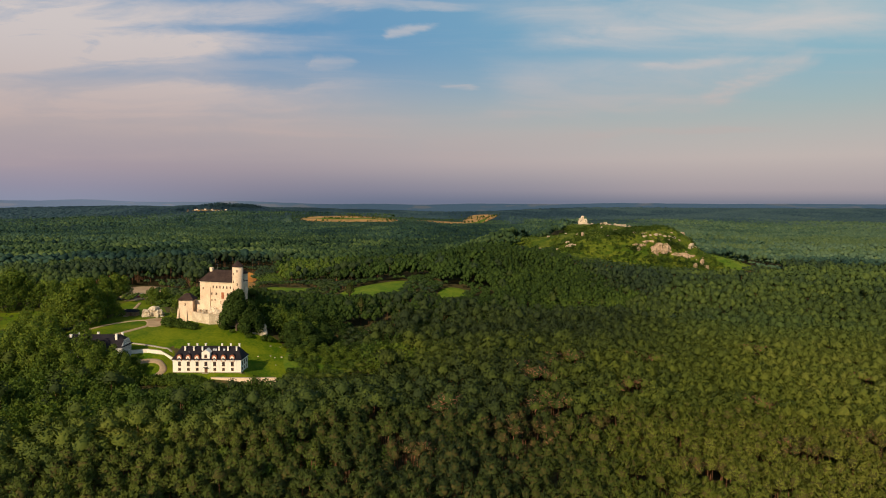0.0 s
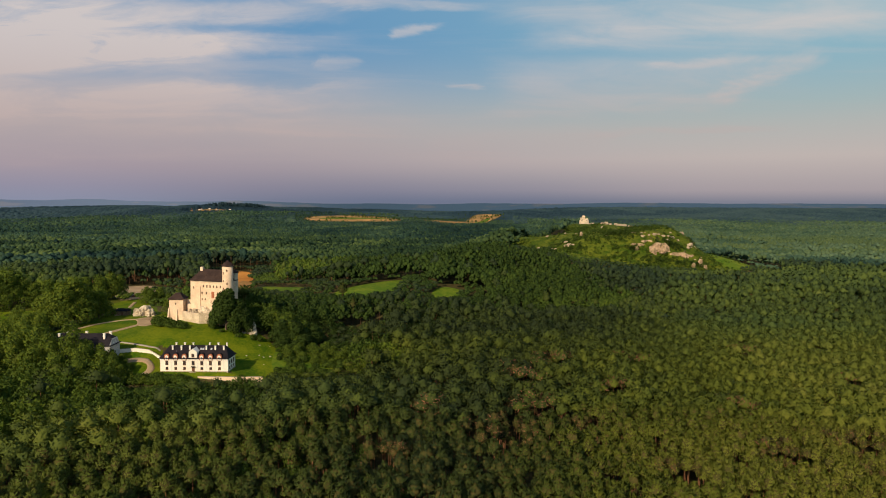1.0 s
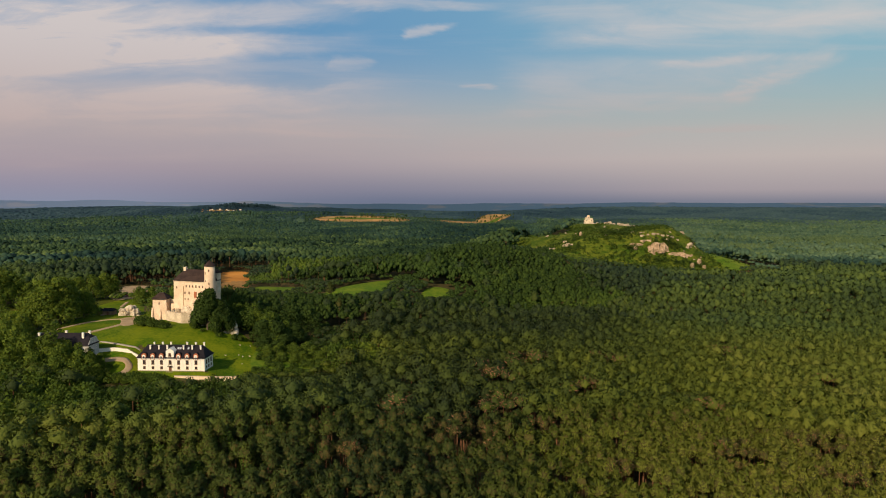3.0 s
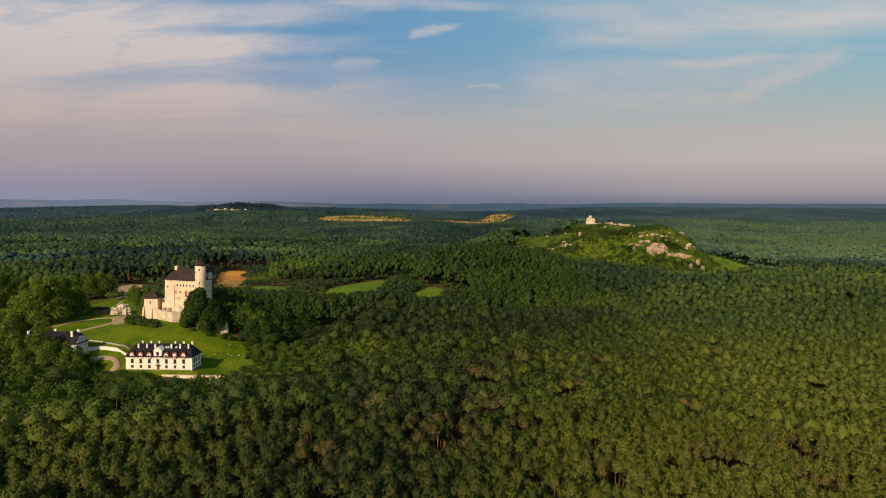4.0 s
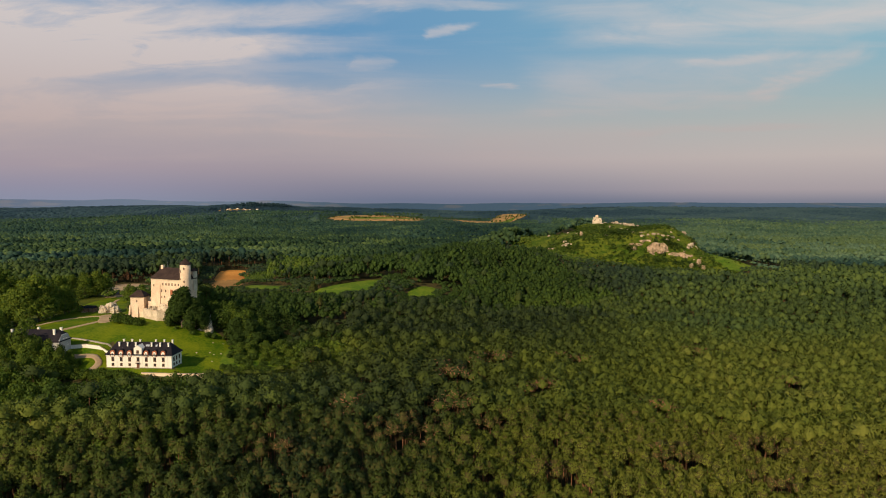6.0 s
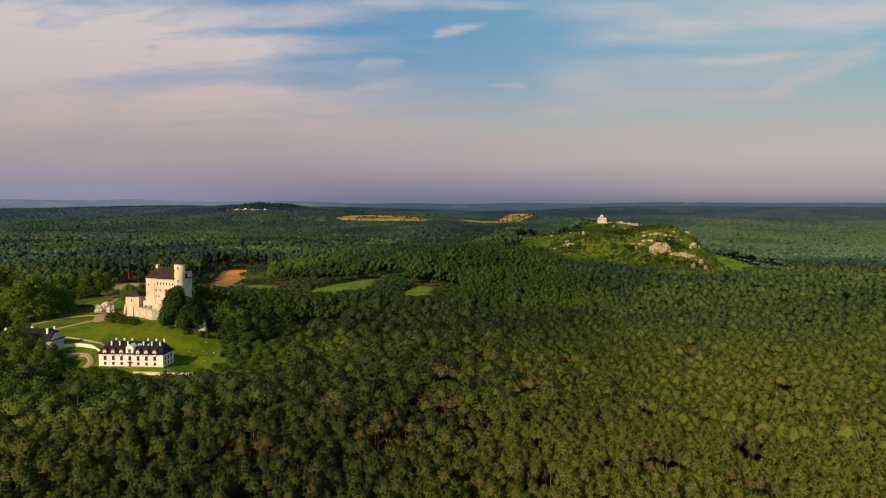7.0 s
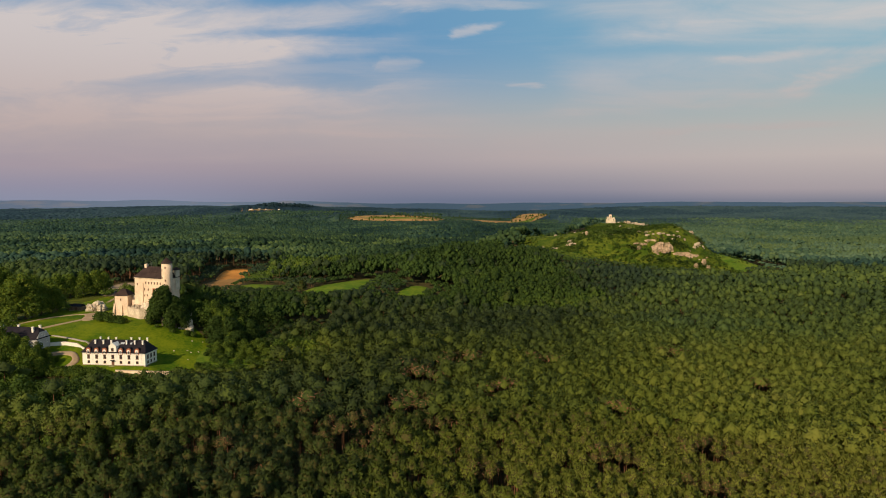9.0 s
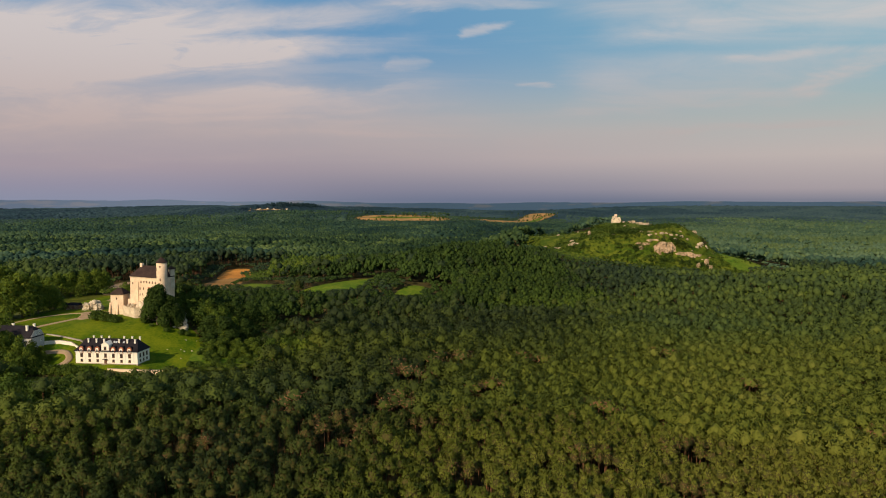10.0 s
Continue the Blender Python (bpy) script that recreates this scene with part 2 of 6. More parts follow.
CLIFF = mottled("tan_cliff", (0.14, 0.115, 0.06), (0.50, 0.355, 0.245), 0.12, 0.6, 0.9, 0.6)
MASONRY = mottled("castle_masonry", (0.60, 0.445, 0.315), (0.84, 0.655, 0.485), 0.16, 1.5, 0.9, 0.12)
RUBBLE = mottled("rubble_wall", (0.46, 0.37, 0.265), (0.74, 0.625, 0.48), 0.3, 1.8, 0.9, 0.2)
RENDERED = mottled("white_render", (0.78, 0.715, 0.62), (0.87, 0.81, 0.72), 0.12, 1.2, 0.8)
# Grey for the long house: its gable's shade is put into the wall colour.
SHADED_RENDER = mottled("shaded_render", (0.36, 0.36, 0.37), (0.46, 0.45, 0.44), 0.15, 1.4, 0.85)
SLATE = mottled("dark_slate", (0.009, 0.008, 0.012), (0.022, 0.018, 0.024), 0.35, 3.0, 0.75, 0.04, 0.15)
SHINGLE = mottled("brown_shingle", (0.030, 0.020, 0.019), (0.060, 0.040, 0.034), 0.35, 3.0, 0.7, 0.05)
BRICK_RED = plain("orange_brick", (0.37, 0.125, 0.062), 0.8)
TIMBER = mottled("weathered_timber", (0.16, 0.10, 0.065), (0.34, 0.23, 0.15), 0.5, 4.0)
FRAME = plain("brown_frame", (0.16, 0.075, 0.045), 0.6)
WHITE_FRAME = plain("white_frame", (0.72, 0.70, 0.66), 0.5)
GLASS = plain("window_glass", (0.030, 0.032, 0.036), 0.08, vary=0.05)


def hazed_ridge_cover(n, s):
    p = where(n)
    split = n.add("ShaderNodeSeparateXYZ")
    n.put(split.inputs[0], p)
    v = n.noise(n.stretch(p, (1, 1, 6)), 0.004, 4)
    # Ridge colours with haze put in: blue overall, paler to the left.
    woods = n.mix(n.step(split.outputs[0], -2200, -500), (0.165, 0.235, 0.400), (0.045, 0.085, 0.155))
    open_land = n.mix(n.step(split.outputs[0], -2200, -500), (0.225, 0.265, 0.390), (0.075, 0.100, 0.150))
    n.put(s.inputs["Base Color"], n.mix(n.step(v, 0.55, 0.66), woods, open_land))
    n.put(s.inputs["Roughness"], 1.0), n.put(s.inputs["Specular IOR Level"], 0.0)


HILLS = material("hazed_far_hills", hazed_ridge_cover)
METAL = plain("grey_metal", (0.35, 0.35, 0.36), 0.4, 0.8)


# ---- mesh helpers ----
def part(name, bm, mat, parent=None, label="", smooth=False):
    me = bpy.data.meshes.new(name)
    if smooth:
        for f in bm.faces:
            f.smooth = True
    bm.to_mesh(me)
    bm.free()
    me.materials.append(mat)
    ob = new(name, me)
    ob.parent = parent
    return tagged(ob, label=label) if label else ob


def piece(name, me, parent, m):
    """A part that shares its mesh with others of its kind."""
    ob = new(name, me)
    ob.parent = parent
    ob.matrix_basis = m
    return ob


def base_of(name, m, label, category, group="", kind=""):
    ob = new(name)
    ob.matrix_basis = m
    return tagged(ob, label, category, group, kind)


def box(bm, x0, x1, y0, y1, z0, z1, taper=0.0, m=None):
    vs = []
    for z, t in ((z0, 0.0), (z1, taper)):
        for x, y in ((x0 + t, y0 + t), (x1 - t, y0 + t), (x1 - t, y1 - t), (x0 + t, y1 - t)):
            v = Vector((x, y, z))
            vs.append(bm.verts.new(m @ v if m else v))
    for q in ((3, 2, 1, 0), (4, 5, 6, 7), (0, 1, 5, 4), (1, 2, 6, 5), (2, 3, 7, 6), (3, 0, 4, 7)):
        bm.faces.new([vs[i] for i in q])
    return bm


def boxes(*rows):
    bm = bmesh.new()
    for r in rows:
        box(bm, *r)
    return bm


def loft(bm, rings, cap=True):
    """Skin a stack of closed rings of equal length."""
    rows = [[bm.verts.new(p) for p in ring] for ring in rings]
    for a, b in zip(rows, rows[1:]):
        for i in range(len(a)):
            j = (i + 1) % len(a)
            bm.faces.new((a[i], a[j], b[j], b[i]))
    if cap:
        bm.faces.new(rows[0][::-1]), bm.faces.new(rows[-1])
    return bm


def ring(r, z, sides=20, cx=0.0, cy=0.0):
    return [(cx + r * math.cos(math.tau * i / sides), cy + r * math.sin(math.tau * i / sides), z) for i in range(sides)]


def rect(x0, x1, y0, y1, z):
    return [(x0, y0, z), (x1, y0, z), (x1, y1, z), (x0, y1, z)]


def mesh_from(name, verts, tris, mats, slots=None, tone=None, hue=None, normals=None):
    """One mesh out of arrays of corners and triangles."""
    me = bpy.data.meshes.new(name)
    verts, tris = np.asarray(verts, np.float32), np.asarray(tris, np.int32)
    me.vertices.add(len(verts)), me.loops.add(tris.size), me.polygons.add(len(tris))
    me.vertices.foreach_set("co", verts.ravel())
    me.loops.foreach_set("vertex_index", tris.ravel())
    me.polygons.foreach_set("loop_start", np.arange(0, tris.size, 3, dtype=np.int32))
    if slots is not None:
        me.polygons.foreach_set("material_index", np.asarray(slots, np.int32))
    for m in mats:
        me.materials.append(m)
    if tone is not None:
        me.attributes.new("tone", "FLOAT", "FACE").data.foreach_set("value", np.asarray(tone, np.float32))
    if hue is not None:
        me.attributes.new("hue", "FLOAT", "FACE").data.foreach_set("value", np.asarray(hue, np.float32))
    if normals is not None:                               # leaves take the light as part of their crown
        me.attributes.new("custom_normal", "FLOAT_VECTOR", "POINT").data.foreach_set("vector", np.asarray(normals, np.float32).ravel())
        me.polygons.foreach_set("use_smooth", np.ones(len(tris), bool))
    me.update(calc_edges=True)
    return me


# ---- the lie of the land ----
def bump(x, y, cx, cy, r, p=2.0):
    return np.exp(-(((x - cx) ** 2 + (y - cy) ** 2) / r ** 2) ** (p / 2))


def segment_distance(x, y, ax, ay, bx, by):
    k = np.clip(((x - ax) * (bx - ax) + (y - ay) * (by - ay)) / ((bx - ax) ** 2 + (by - ay) ** 2), 0, 1)
    return np.hypot(x - ax - k * (bx - ax), y - ay - k * (by - ay))


def ease(v, a, b):
    k = np.clip((v - a) / (b - a), 0, 1)
    return k * k * (3 - 2 * k)


def height(x, y):
    """The lie of the land, in metres above the terrace of the white house."""
    x, y = np.asarray(x, float), np.asarray(y, float)
    z = -8 + 3 * ease(y, 280, 400) + 5 * ease(y, 450, 580) * (1 - ease(y, 700, 1500)) - 12 * ease(y, 800, 2000)
    far = np.hypot(x, y)
    middle = np.exp(-((x / np.maximum(far, 1) + 0.02) / 0.17) ** 2)
    z = z + (47 - 14 * middle) * ease(far, 2500, 5200) + 6 * np.sin(x / 310 + 1) * np.sin(y / 270) * ease(far, 700, 1600)
    z = z + 8 * np.sin(x / 640 + y / 900) * ease(far, 2200, 3200)
    d = np.hypot(x + 207, y - 407)
    z = z + 17.8 / (1 + (d / 79) ** 6)
    z = z + 12 * bump(x, y, -72, 572, 92) + 3 * bump(x, y, -330, 560, 150)
    z = z - 5 * bump(x, y, -15, 262, 40)
    crest = 222 + 40 * np.clip((y - 868) / 552, 0, 1)
    main = (33 + 0.035 * np.clip(y - 900, 0, 300)) / (1 + (segment_distance(np.where(x < crest, crest - 0.6 * (crest - x), x), y, 222, 868, 262, 1420) / 66) ** 4)
    spur = (27 + 3 * ease(x, 100, 215)) / (1 + (segment_distance(x, y, 205, 900, 105, 1010) / 70) ** 4)
    z = z + 19 / (1 + (segment_distance(x, y, 0, 668, 58, 745) / 56) ** 4)
    crag = segment_distance(x, y, 281, 880, 268, 1425)
    z = z + 8 * bump(x, y, 234, 842, 24) + (16.5 - 6.5 * ease(y, 900, 1060)) * ease(y, 815, 880) / (1 + (crag / np.where(x > 281, 17, 40)) ** 4)
    z = z + (main ** 4 + spur ** 4) ** 0.25 + 10 * bump(x, y, 70, 900, 200)
    # a shoulder raised so that the grass tongue catches the sun
    z = z + 9 * bump(x, y, 306, 822, 40)
    z = z + 31 * bump(x, y, -1130, 3560, 360) + 12 * bump(x, y, -900, 3600, 700)
    z = z + 17 * bump(x, y, -390, 3120, 330) + 20 * bump(x, y, 200, 3640, 330) + 12 * bump(x, y, -40, 2930, 190)
    pad = np.clip(1 - np.maximum(np.abs(x + 156) / 26, np.abs(y - 337) / 14), 0, 0.35) / 0.35
    z = z * (1 - pad)
    z = z + 0.5 * np.sin(x / 17.0 + 0.6 * np.sin(y / 23.0)) * np.sin(y / 19.0) * (1 - pad)
    return z


def ground(x, y):
    return float(height(x, y))


def lines(lo, core_lo, core_hi, hi, step, growth=1.09):
    mid = list(np.arange(core_lo, core_hi + 0.1, step))
    out, s, v = [], step, core_hi
    while v < hi:
        s *= growth
        v += s
        out.append(min(v, hi))
    inn, s, v = [], step, core_lo
    while v > lo:
        s *= growth
        v -= s
        inn.append(max(v, lo))
    return np.array(inn[::-1] + mid + out)


def grid_tris(rows, cols):
    i = np.arange(rows - 1)[:, None] * cols + np.arange(cols - 1)[None, :]
    i = i.ravel()
    return np.concatenate([np.stack([i, i + 1, i + cols + 1], 1), np.stack([i, i + cols + 1, i + cols], 1)])


gx, gy = lines(-4900, -400, 420, 4900, 4.5), lines(-4900, 150, 1050, 4900, 4.5)
GX, GY = np.meshgrid(gx, gy)
ground_mesh = mesh_from("ground", np.stack([GX, GY, height(GX, GY)], -1).reshape(-1, 3), grid_tris(len(gy), len(gx)), [FLOOR])
ground_mesh.polygons.foreach_set("use_smooth", np.ones(len(ground_mesh.polygons), bool))
tagged(new("ground", ground_mesh), "brown-green forest floor rolling away to the horizon", "ground", kind="structure")


def smooth_outline(points, times=2):
    p = np.array(points, float)
    for _ in range(times):
        q = np.roll(p, -1, 0)
        p = np.stack([0.75 * p + 0.25 * q, 0.25 * p + 0.75 * q], 1).reshape(-1, 2)
    return p


def inside(x, y, poly, grow=1.0):
    """Which of the points lie within a closed outline."""
    p = np.array(poly, float)
    c = p.mean(0)
    p = c + (p - c) * grow
    hit = np.zeros(np.shape(x), bool)
    for (ax, ay), (bx, by) in zip(p, np.roll(p, -1, 0)):
        with np.errstate(divide="ignore", invalid="ignore"):
            hit ^= ((ay > y) != (by > y)) & (x < (bx - ax) * (y - ay) / (by - ay) + ax)
    return hit


def drape(name, points, mat, lift, label, category, rings=12, grow=1.0):
    """A patch of other cover, laid on the land."""
    p = smooth_outline(points)
    c = p.mean(0)
    p = c + (p - c) * grow
    ks = np.linspace(0, 1, rings + 1)[1:]
    xy = np.concatenate([[c], *[c + k * (p - c) for k in ks]])
    z = height(xy[:, 0], xy[:, 1]) + lift
    edge = len(xy) - len(p)
    z[edge:] -= lift * 1.5
    m = len(p)
    i = np.arange(m)
    j = (i + 1) % m
    tris = [np.stack([np.zeros(m, int), 1 + i, 1 + j], 1)]
    for r in range(rings - 1):
        a, b = 1 + r * m, 1 + (r + 1) * m
        tris += [np.stack([a + i, b + i, b + j], 1), np.stack([a + i, b + j, a + j], 1)]
    me = mesh_from(name, np.column_stack([xy, z]), np.concatenate(tris), [mat])
    me.polygons.foreach_set("use_smooth", np.ones(len(me.polygons), bool))
    return tagged(new(name, me), label, category, kind="structure")


def ribbon(name, points, width, mat, lift, label, category):
    """A path laid on the land along a line."""
    p = np.array(points, float)
    for _ in range(3):
        q = np.stack([0.75 * p[:-1] + 0.25 * p[1:], 0.25 * p[:-1] + 0.75 * p[1:]], 1).reshape(-1, 2)
        p = np.concatenate([p[:1], q, p[-1:]])
    d = np.gradient(p, axis=0)
    d /= np.linalg.norm(d, axis=1)[:, None]
    side = np.stack([-d[:, 1], d[:, 0]], 1)
    offs = np.array([-0.55, -0.5, -0.17, 0.17, 0.5, 0.55]) * width
    xy = p[:, None, :] + side[:, None, :] * offs[None, :, None]
    z = height(xy[..., 0], xy[..., 1]) + lift
    z[:, 0] -= lift * 1.5
    z[:, -1] -= lift * 1.5
    me = mesh_from(name, np.concatenate([xy, z[..., None]], -1).reshape(-1, 3), grid_tris(len(p), 6), [mat])
    return tagged(new(name, me), label, category, kind="structure")


LAWN_EDGE = [(-250, 362), (-246, 384), (-242, 402), (-238, 420), (-222, 428), (-200, 426), (-180, 412), (-160, 400), (-140, 390), (-127, 376), (-118, 358), (-117, 338), (-122, 321), (-150, 322), (-176, 322), (-188, 324), (-194, 337), (-204, 347), (-222, 354)]
UPPER_LAWN = [(-243, 414), (-262, 450), (-294, 505), (-290, 556), (-268, 548), (-240, 480), (-214, 428), (-222, 412)]
LEFT_MEADOW = [(-368, 501), (-370, 508), (-353, 510), (-341, 516), (-326, 487), (-329, 473), (-327, 451), (-324, 434), (-335, 443)]
CAR_PARK = [(-334, 640), (-318, 652), (-300, 640), (-284, 588), (-288, 560), (-304, 562)]
FIELD_A = [(-287, 800), (-254, 792), (-226, 690), (-252, 684), (-269, 736)]
FIELD_B = [(-244, 636), (-246, 680), (-228, 686), (-207, 612), (-226, 592)]
MEADOW_A = [(-122, 520), (-122, 541), (-114, 565), (-96, 590), (-72, 606), (-64, 580), (-76, 524), (-96, 512)]
MEADOW_B = [(-40, 505), (-42, 552), (-30, 570), (-14, 556), (-24, 525)]
MEADOW_C = [(-206, 615), (-200, 642), (-178, 626), (-156, 622), (-140, 560), (-162, 554), (-190, 586)]
FAR_A = [(-590, 2800), (-620, 3020), (-500, 3120), (-340, 3200), (-170, 3000), (-230, 2760), (-400, 2740)]
FAR_B = [(-150, 2980), (-90, 3080), (30, 2960), (120, 3250), (150, 3620), (330, 3700), (190, 3150), (60, 2780)]
FAR_C = [(-1250, 3200), (-1250, 3370), (-1040, 3370), (-990, 3290), (-1120, 3180)]
FAR_D = [(-1010, 1560), (-1040, 1640), (-1000, 1660), (-980, 1590)]
HILL_TOP = [(62, 1010), (74, 930), (88, 858), (120, 808), (165, 768), (235, 750), (285, 740), (300, 746), (300, 775), (289, 800), (291, 880), (294, 1100), (306, 1440), (215, 1450), (196, 1200), (150, 1090), (100, 1060)]
PARK = [(-389, 528), (-344, 542), (-302, 580), (-234, 416), (-233, 402), (-240, 379), (-252, 367), (-299, 398), (-326, 424)]
SPOT_A, SPOT_B = [(-97, 438), (-97, 453), (-87, 454), (-86, 440)], [(-112, 414), (-111, 429), (-103, 429), (-102, 416)]
TONGUE = [(283, 780), (296, 768), (316, 776), (334, 792), (346, 820), (332, 846), (304, 856), (287, 835)]
VERGE = [(-113, 346), (-106, 357), (-91, 357), (-89, 344), (-102, 340)]
OPEN = [(LAWN_EDGE, 1.03), (UPPER_LAWN, 1.0), (LEFT_MEADOW, 1.0), (CAR_PARK, 1.03), (FIELD_A, 1.10), (FIELD_B, 1.30), (MEADOW_A, 1.02), (MEADOW_B, 1.02), (MEADOW_C, 1.0),
        (FAR_A, 1.0), (FAR_B, 1.0), (FAR_C, 1.0), (FAR_D, 1.0), (HILL_TOP, 1.0), (SPOT_A, 1.0), (SPOT_B, 1.0), (PARK, 1.0), (VERGE, 1.0), (TONGUE, 1.0)]

drape("lawn", LAWN_EDGE, LAWN, 0.22, "sunlit mown lawn on the slope below the castle", "lawn", 20, 1.04)
drape("lawn", UPPER_LAWN, LAWN, 0.22, "open grass behind the rocky knoll", "lawn", grow=1.14)
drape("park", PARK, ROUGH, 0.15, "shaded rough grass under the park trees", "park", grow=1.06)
drape("meadow", LEFT_MEADOW, LAWN, 0.22, "green clearing among the park trees", "meadow", grow=1.14)
drape("car_park", CAR_PARK, SAND, 0.25, "pale sandy car park at the wood's edge", "car park", grow=1.14)
drape("field", FIELD_A, STUBBLE, 0.3, "orange stubble field between pine woods", "field", grow=1.2)
drape("field", FIELD_B, DRY, 0.3, "dry yellow-brown field strip behind the castle", "field", grow=1.34)
drape("meadow", MEADOW_A, MEADOW, 0.3, "bright green meadow in a forest clearing", "meadow", grow=1.14)
drape("meadow", MEADOW_B, MEADOW, 0.3, "small green and ochre clearing in the wood", "meadow", grow=1.14)
drape("meadow", MEADOW_C, MEADOW, 0.3, "narrow grassy clearing behind the castle", "meadow", grow=1.14)
drape("hillside", HILL_TOP, HEATH, 0.5, "sunny rough grass on a rocky limestone hill", "hillside", 26, 1.05)
# Brighter grass than the hill's, so that this slope looks lit.
drape("hillside", TONGUE, MEADOW, 0.5, "yellow-green grass below the rock spire", "hillside", 8, 1.06)
drape("field", FAR_A, FAR_FIELD, 1.5, "distant strip of dry farmland", "field", 8)
drape("field", FAR_B, FAR_FIELD, 1.5, "distant ochre field running up a slope", "field", 8)
drape("field", [(-575, 2880), (-545, 2925), (-400, 2985), (-270, 3010), (-205, 2975), (-300, 2945), (-430, 2890)], MEADOW, 2.4, "green strip across the distant farmland", "field", 6)
drape("field", [(-480, 3040), (-400, 3110), (-330, 3130), (-260, 3075), (-360, 3060)], DRY, 2.4, "pale strip across the distant farmland", "field", 6)
drape("field", [(70, 2900), (120, 3080), (190, 3330), (240, 3480), (215, 3300), (150, 3050)], MEADOW, 2.4, "green strip along the distant sloping field", "field", 6)
drape("field", FAR_C, FAR_FIELD, 1.5, "ochre fields below a distant hilltop village", "field", 8)
drape("field", FAR_D, STUBBLE, 1.0, "tiny stubble patch in the far woods", "field", 6)
ribbon("path", [(-246, 360), (-238, 376), (-231, 392), (-221, 402), (-209, 402)], 2.2, SAND, 0.42, "sandy footpath along the lawn's upper edge", "path")
ribbon("path", [(-222, 352), (-218, 361), (-212, 372), (-207, 385), (-205, 398), (-198, 402)], 3.0, SAND, 0.45, "pale sandy path up to the castle gate", "path")
drape("forecourt", [(-219, 404), (-214, 410), (-206, 409), (-202, 399), (-198, 388), (-200, 379), (-206, 380), (-210, 387), (-213, 396)], SAND, 0.5, "sandy forecourt before the castle gate", "forecourt", 6)
ribbon("path", [(-232, 412), (-246, 440), (-268, 500), (-280, 545)], 2.5, SAND, 0.42, "pale track across the upper grass", "path")
ribbon("track", [(-296, 618), (-268, 600), (-246, 592), (-226, 580), (-206, 590), (-192, 606)], 6.0, SAND, 0.5, "pale sandy track past the stubble field", "track")
ribbon("drive", [(-204, 352), (-192, 350), (-182, 348), (-172, 350), (-158, 352)], 1.1, PAVING, 0.42, "paved walk behind the white house", "path")
ribbon("drive", [(-197, 333.5), (-192.5, 335.3), (-186.5, 337.2), (-181.5, 336.8), (-178.8, 333.6), (-178, 328.4), (-180, 323.5)], 3.2, SAND, 0.45, "curved paved drive beside the white house", "drive")

drape("clearing", [(-96, 445), (-95, 452), (-88, 453), (-87, 447)], SAND, 0.3, "small sandy clearing in the wood", "clearing", 4)
drape("clearing", [(-111, 421), (-110, 428), (-104, 428), (-103, 422)], DRY, 0.3, "small tan clearing with dry grass", "clearing", 4)
drape("verge", [(-130, 360), (-129, 386), (-108, 388), (-92, 380), (-83, 366), (-87, 350), (-102, 342), (-122, 338)], MEADOW, 0.3, "rough yellow-green grass strip at the wood's edge", "verge", 6)

# ---- far ridges that close the view ----
bm = bmesh.new()
for radius, low, high, seed_at, lo_deg, hi_deg in ((4790, 69, 81, 3.0, -44, 44),):
    last = None
    for k in range(241):
        a = radians(lo_deg + (hi_deg - lo_deg) * k / 240)
        dip = 13 * math.exp(-((math.sin(a) + 0.02) / 0.17) ** 2)
        z = low - dip + (high - low) * (0.5 + 0.9 * noise.noise((a * 9 + seed_at, 0, 0)) + 0.25 * noise.noise((a * 60, 4, 0)))
        z += max(0.0, -math.degrees(a) - 14) * 0.75 * (0.7 + 0.8 * noise.noise((a * 14, 7, 0)))
        x, y = radius * math.sin(a), radius * math.cos(a)
        now = (bm.verts.new((x, y, -40)), bm.verts.new((x, y, z)), bm.verts.new((x * 1.012, y * 1.012, z - 6)))
        if last:
            bm.faces.new((last[0], now[0], now[1], last[1])), bm.faces.new((last[1], now[1], now[2], last[2]))
        last = now
tagged(part("backdrop", bm, HILLS), "wooded ridges on the far horizon in painted blue haze", "hills", kind="structure")


# ---- woods ----
rng = np.random.default_rng(7)


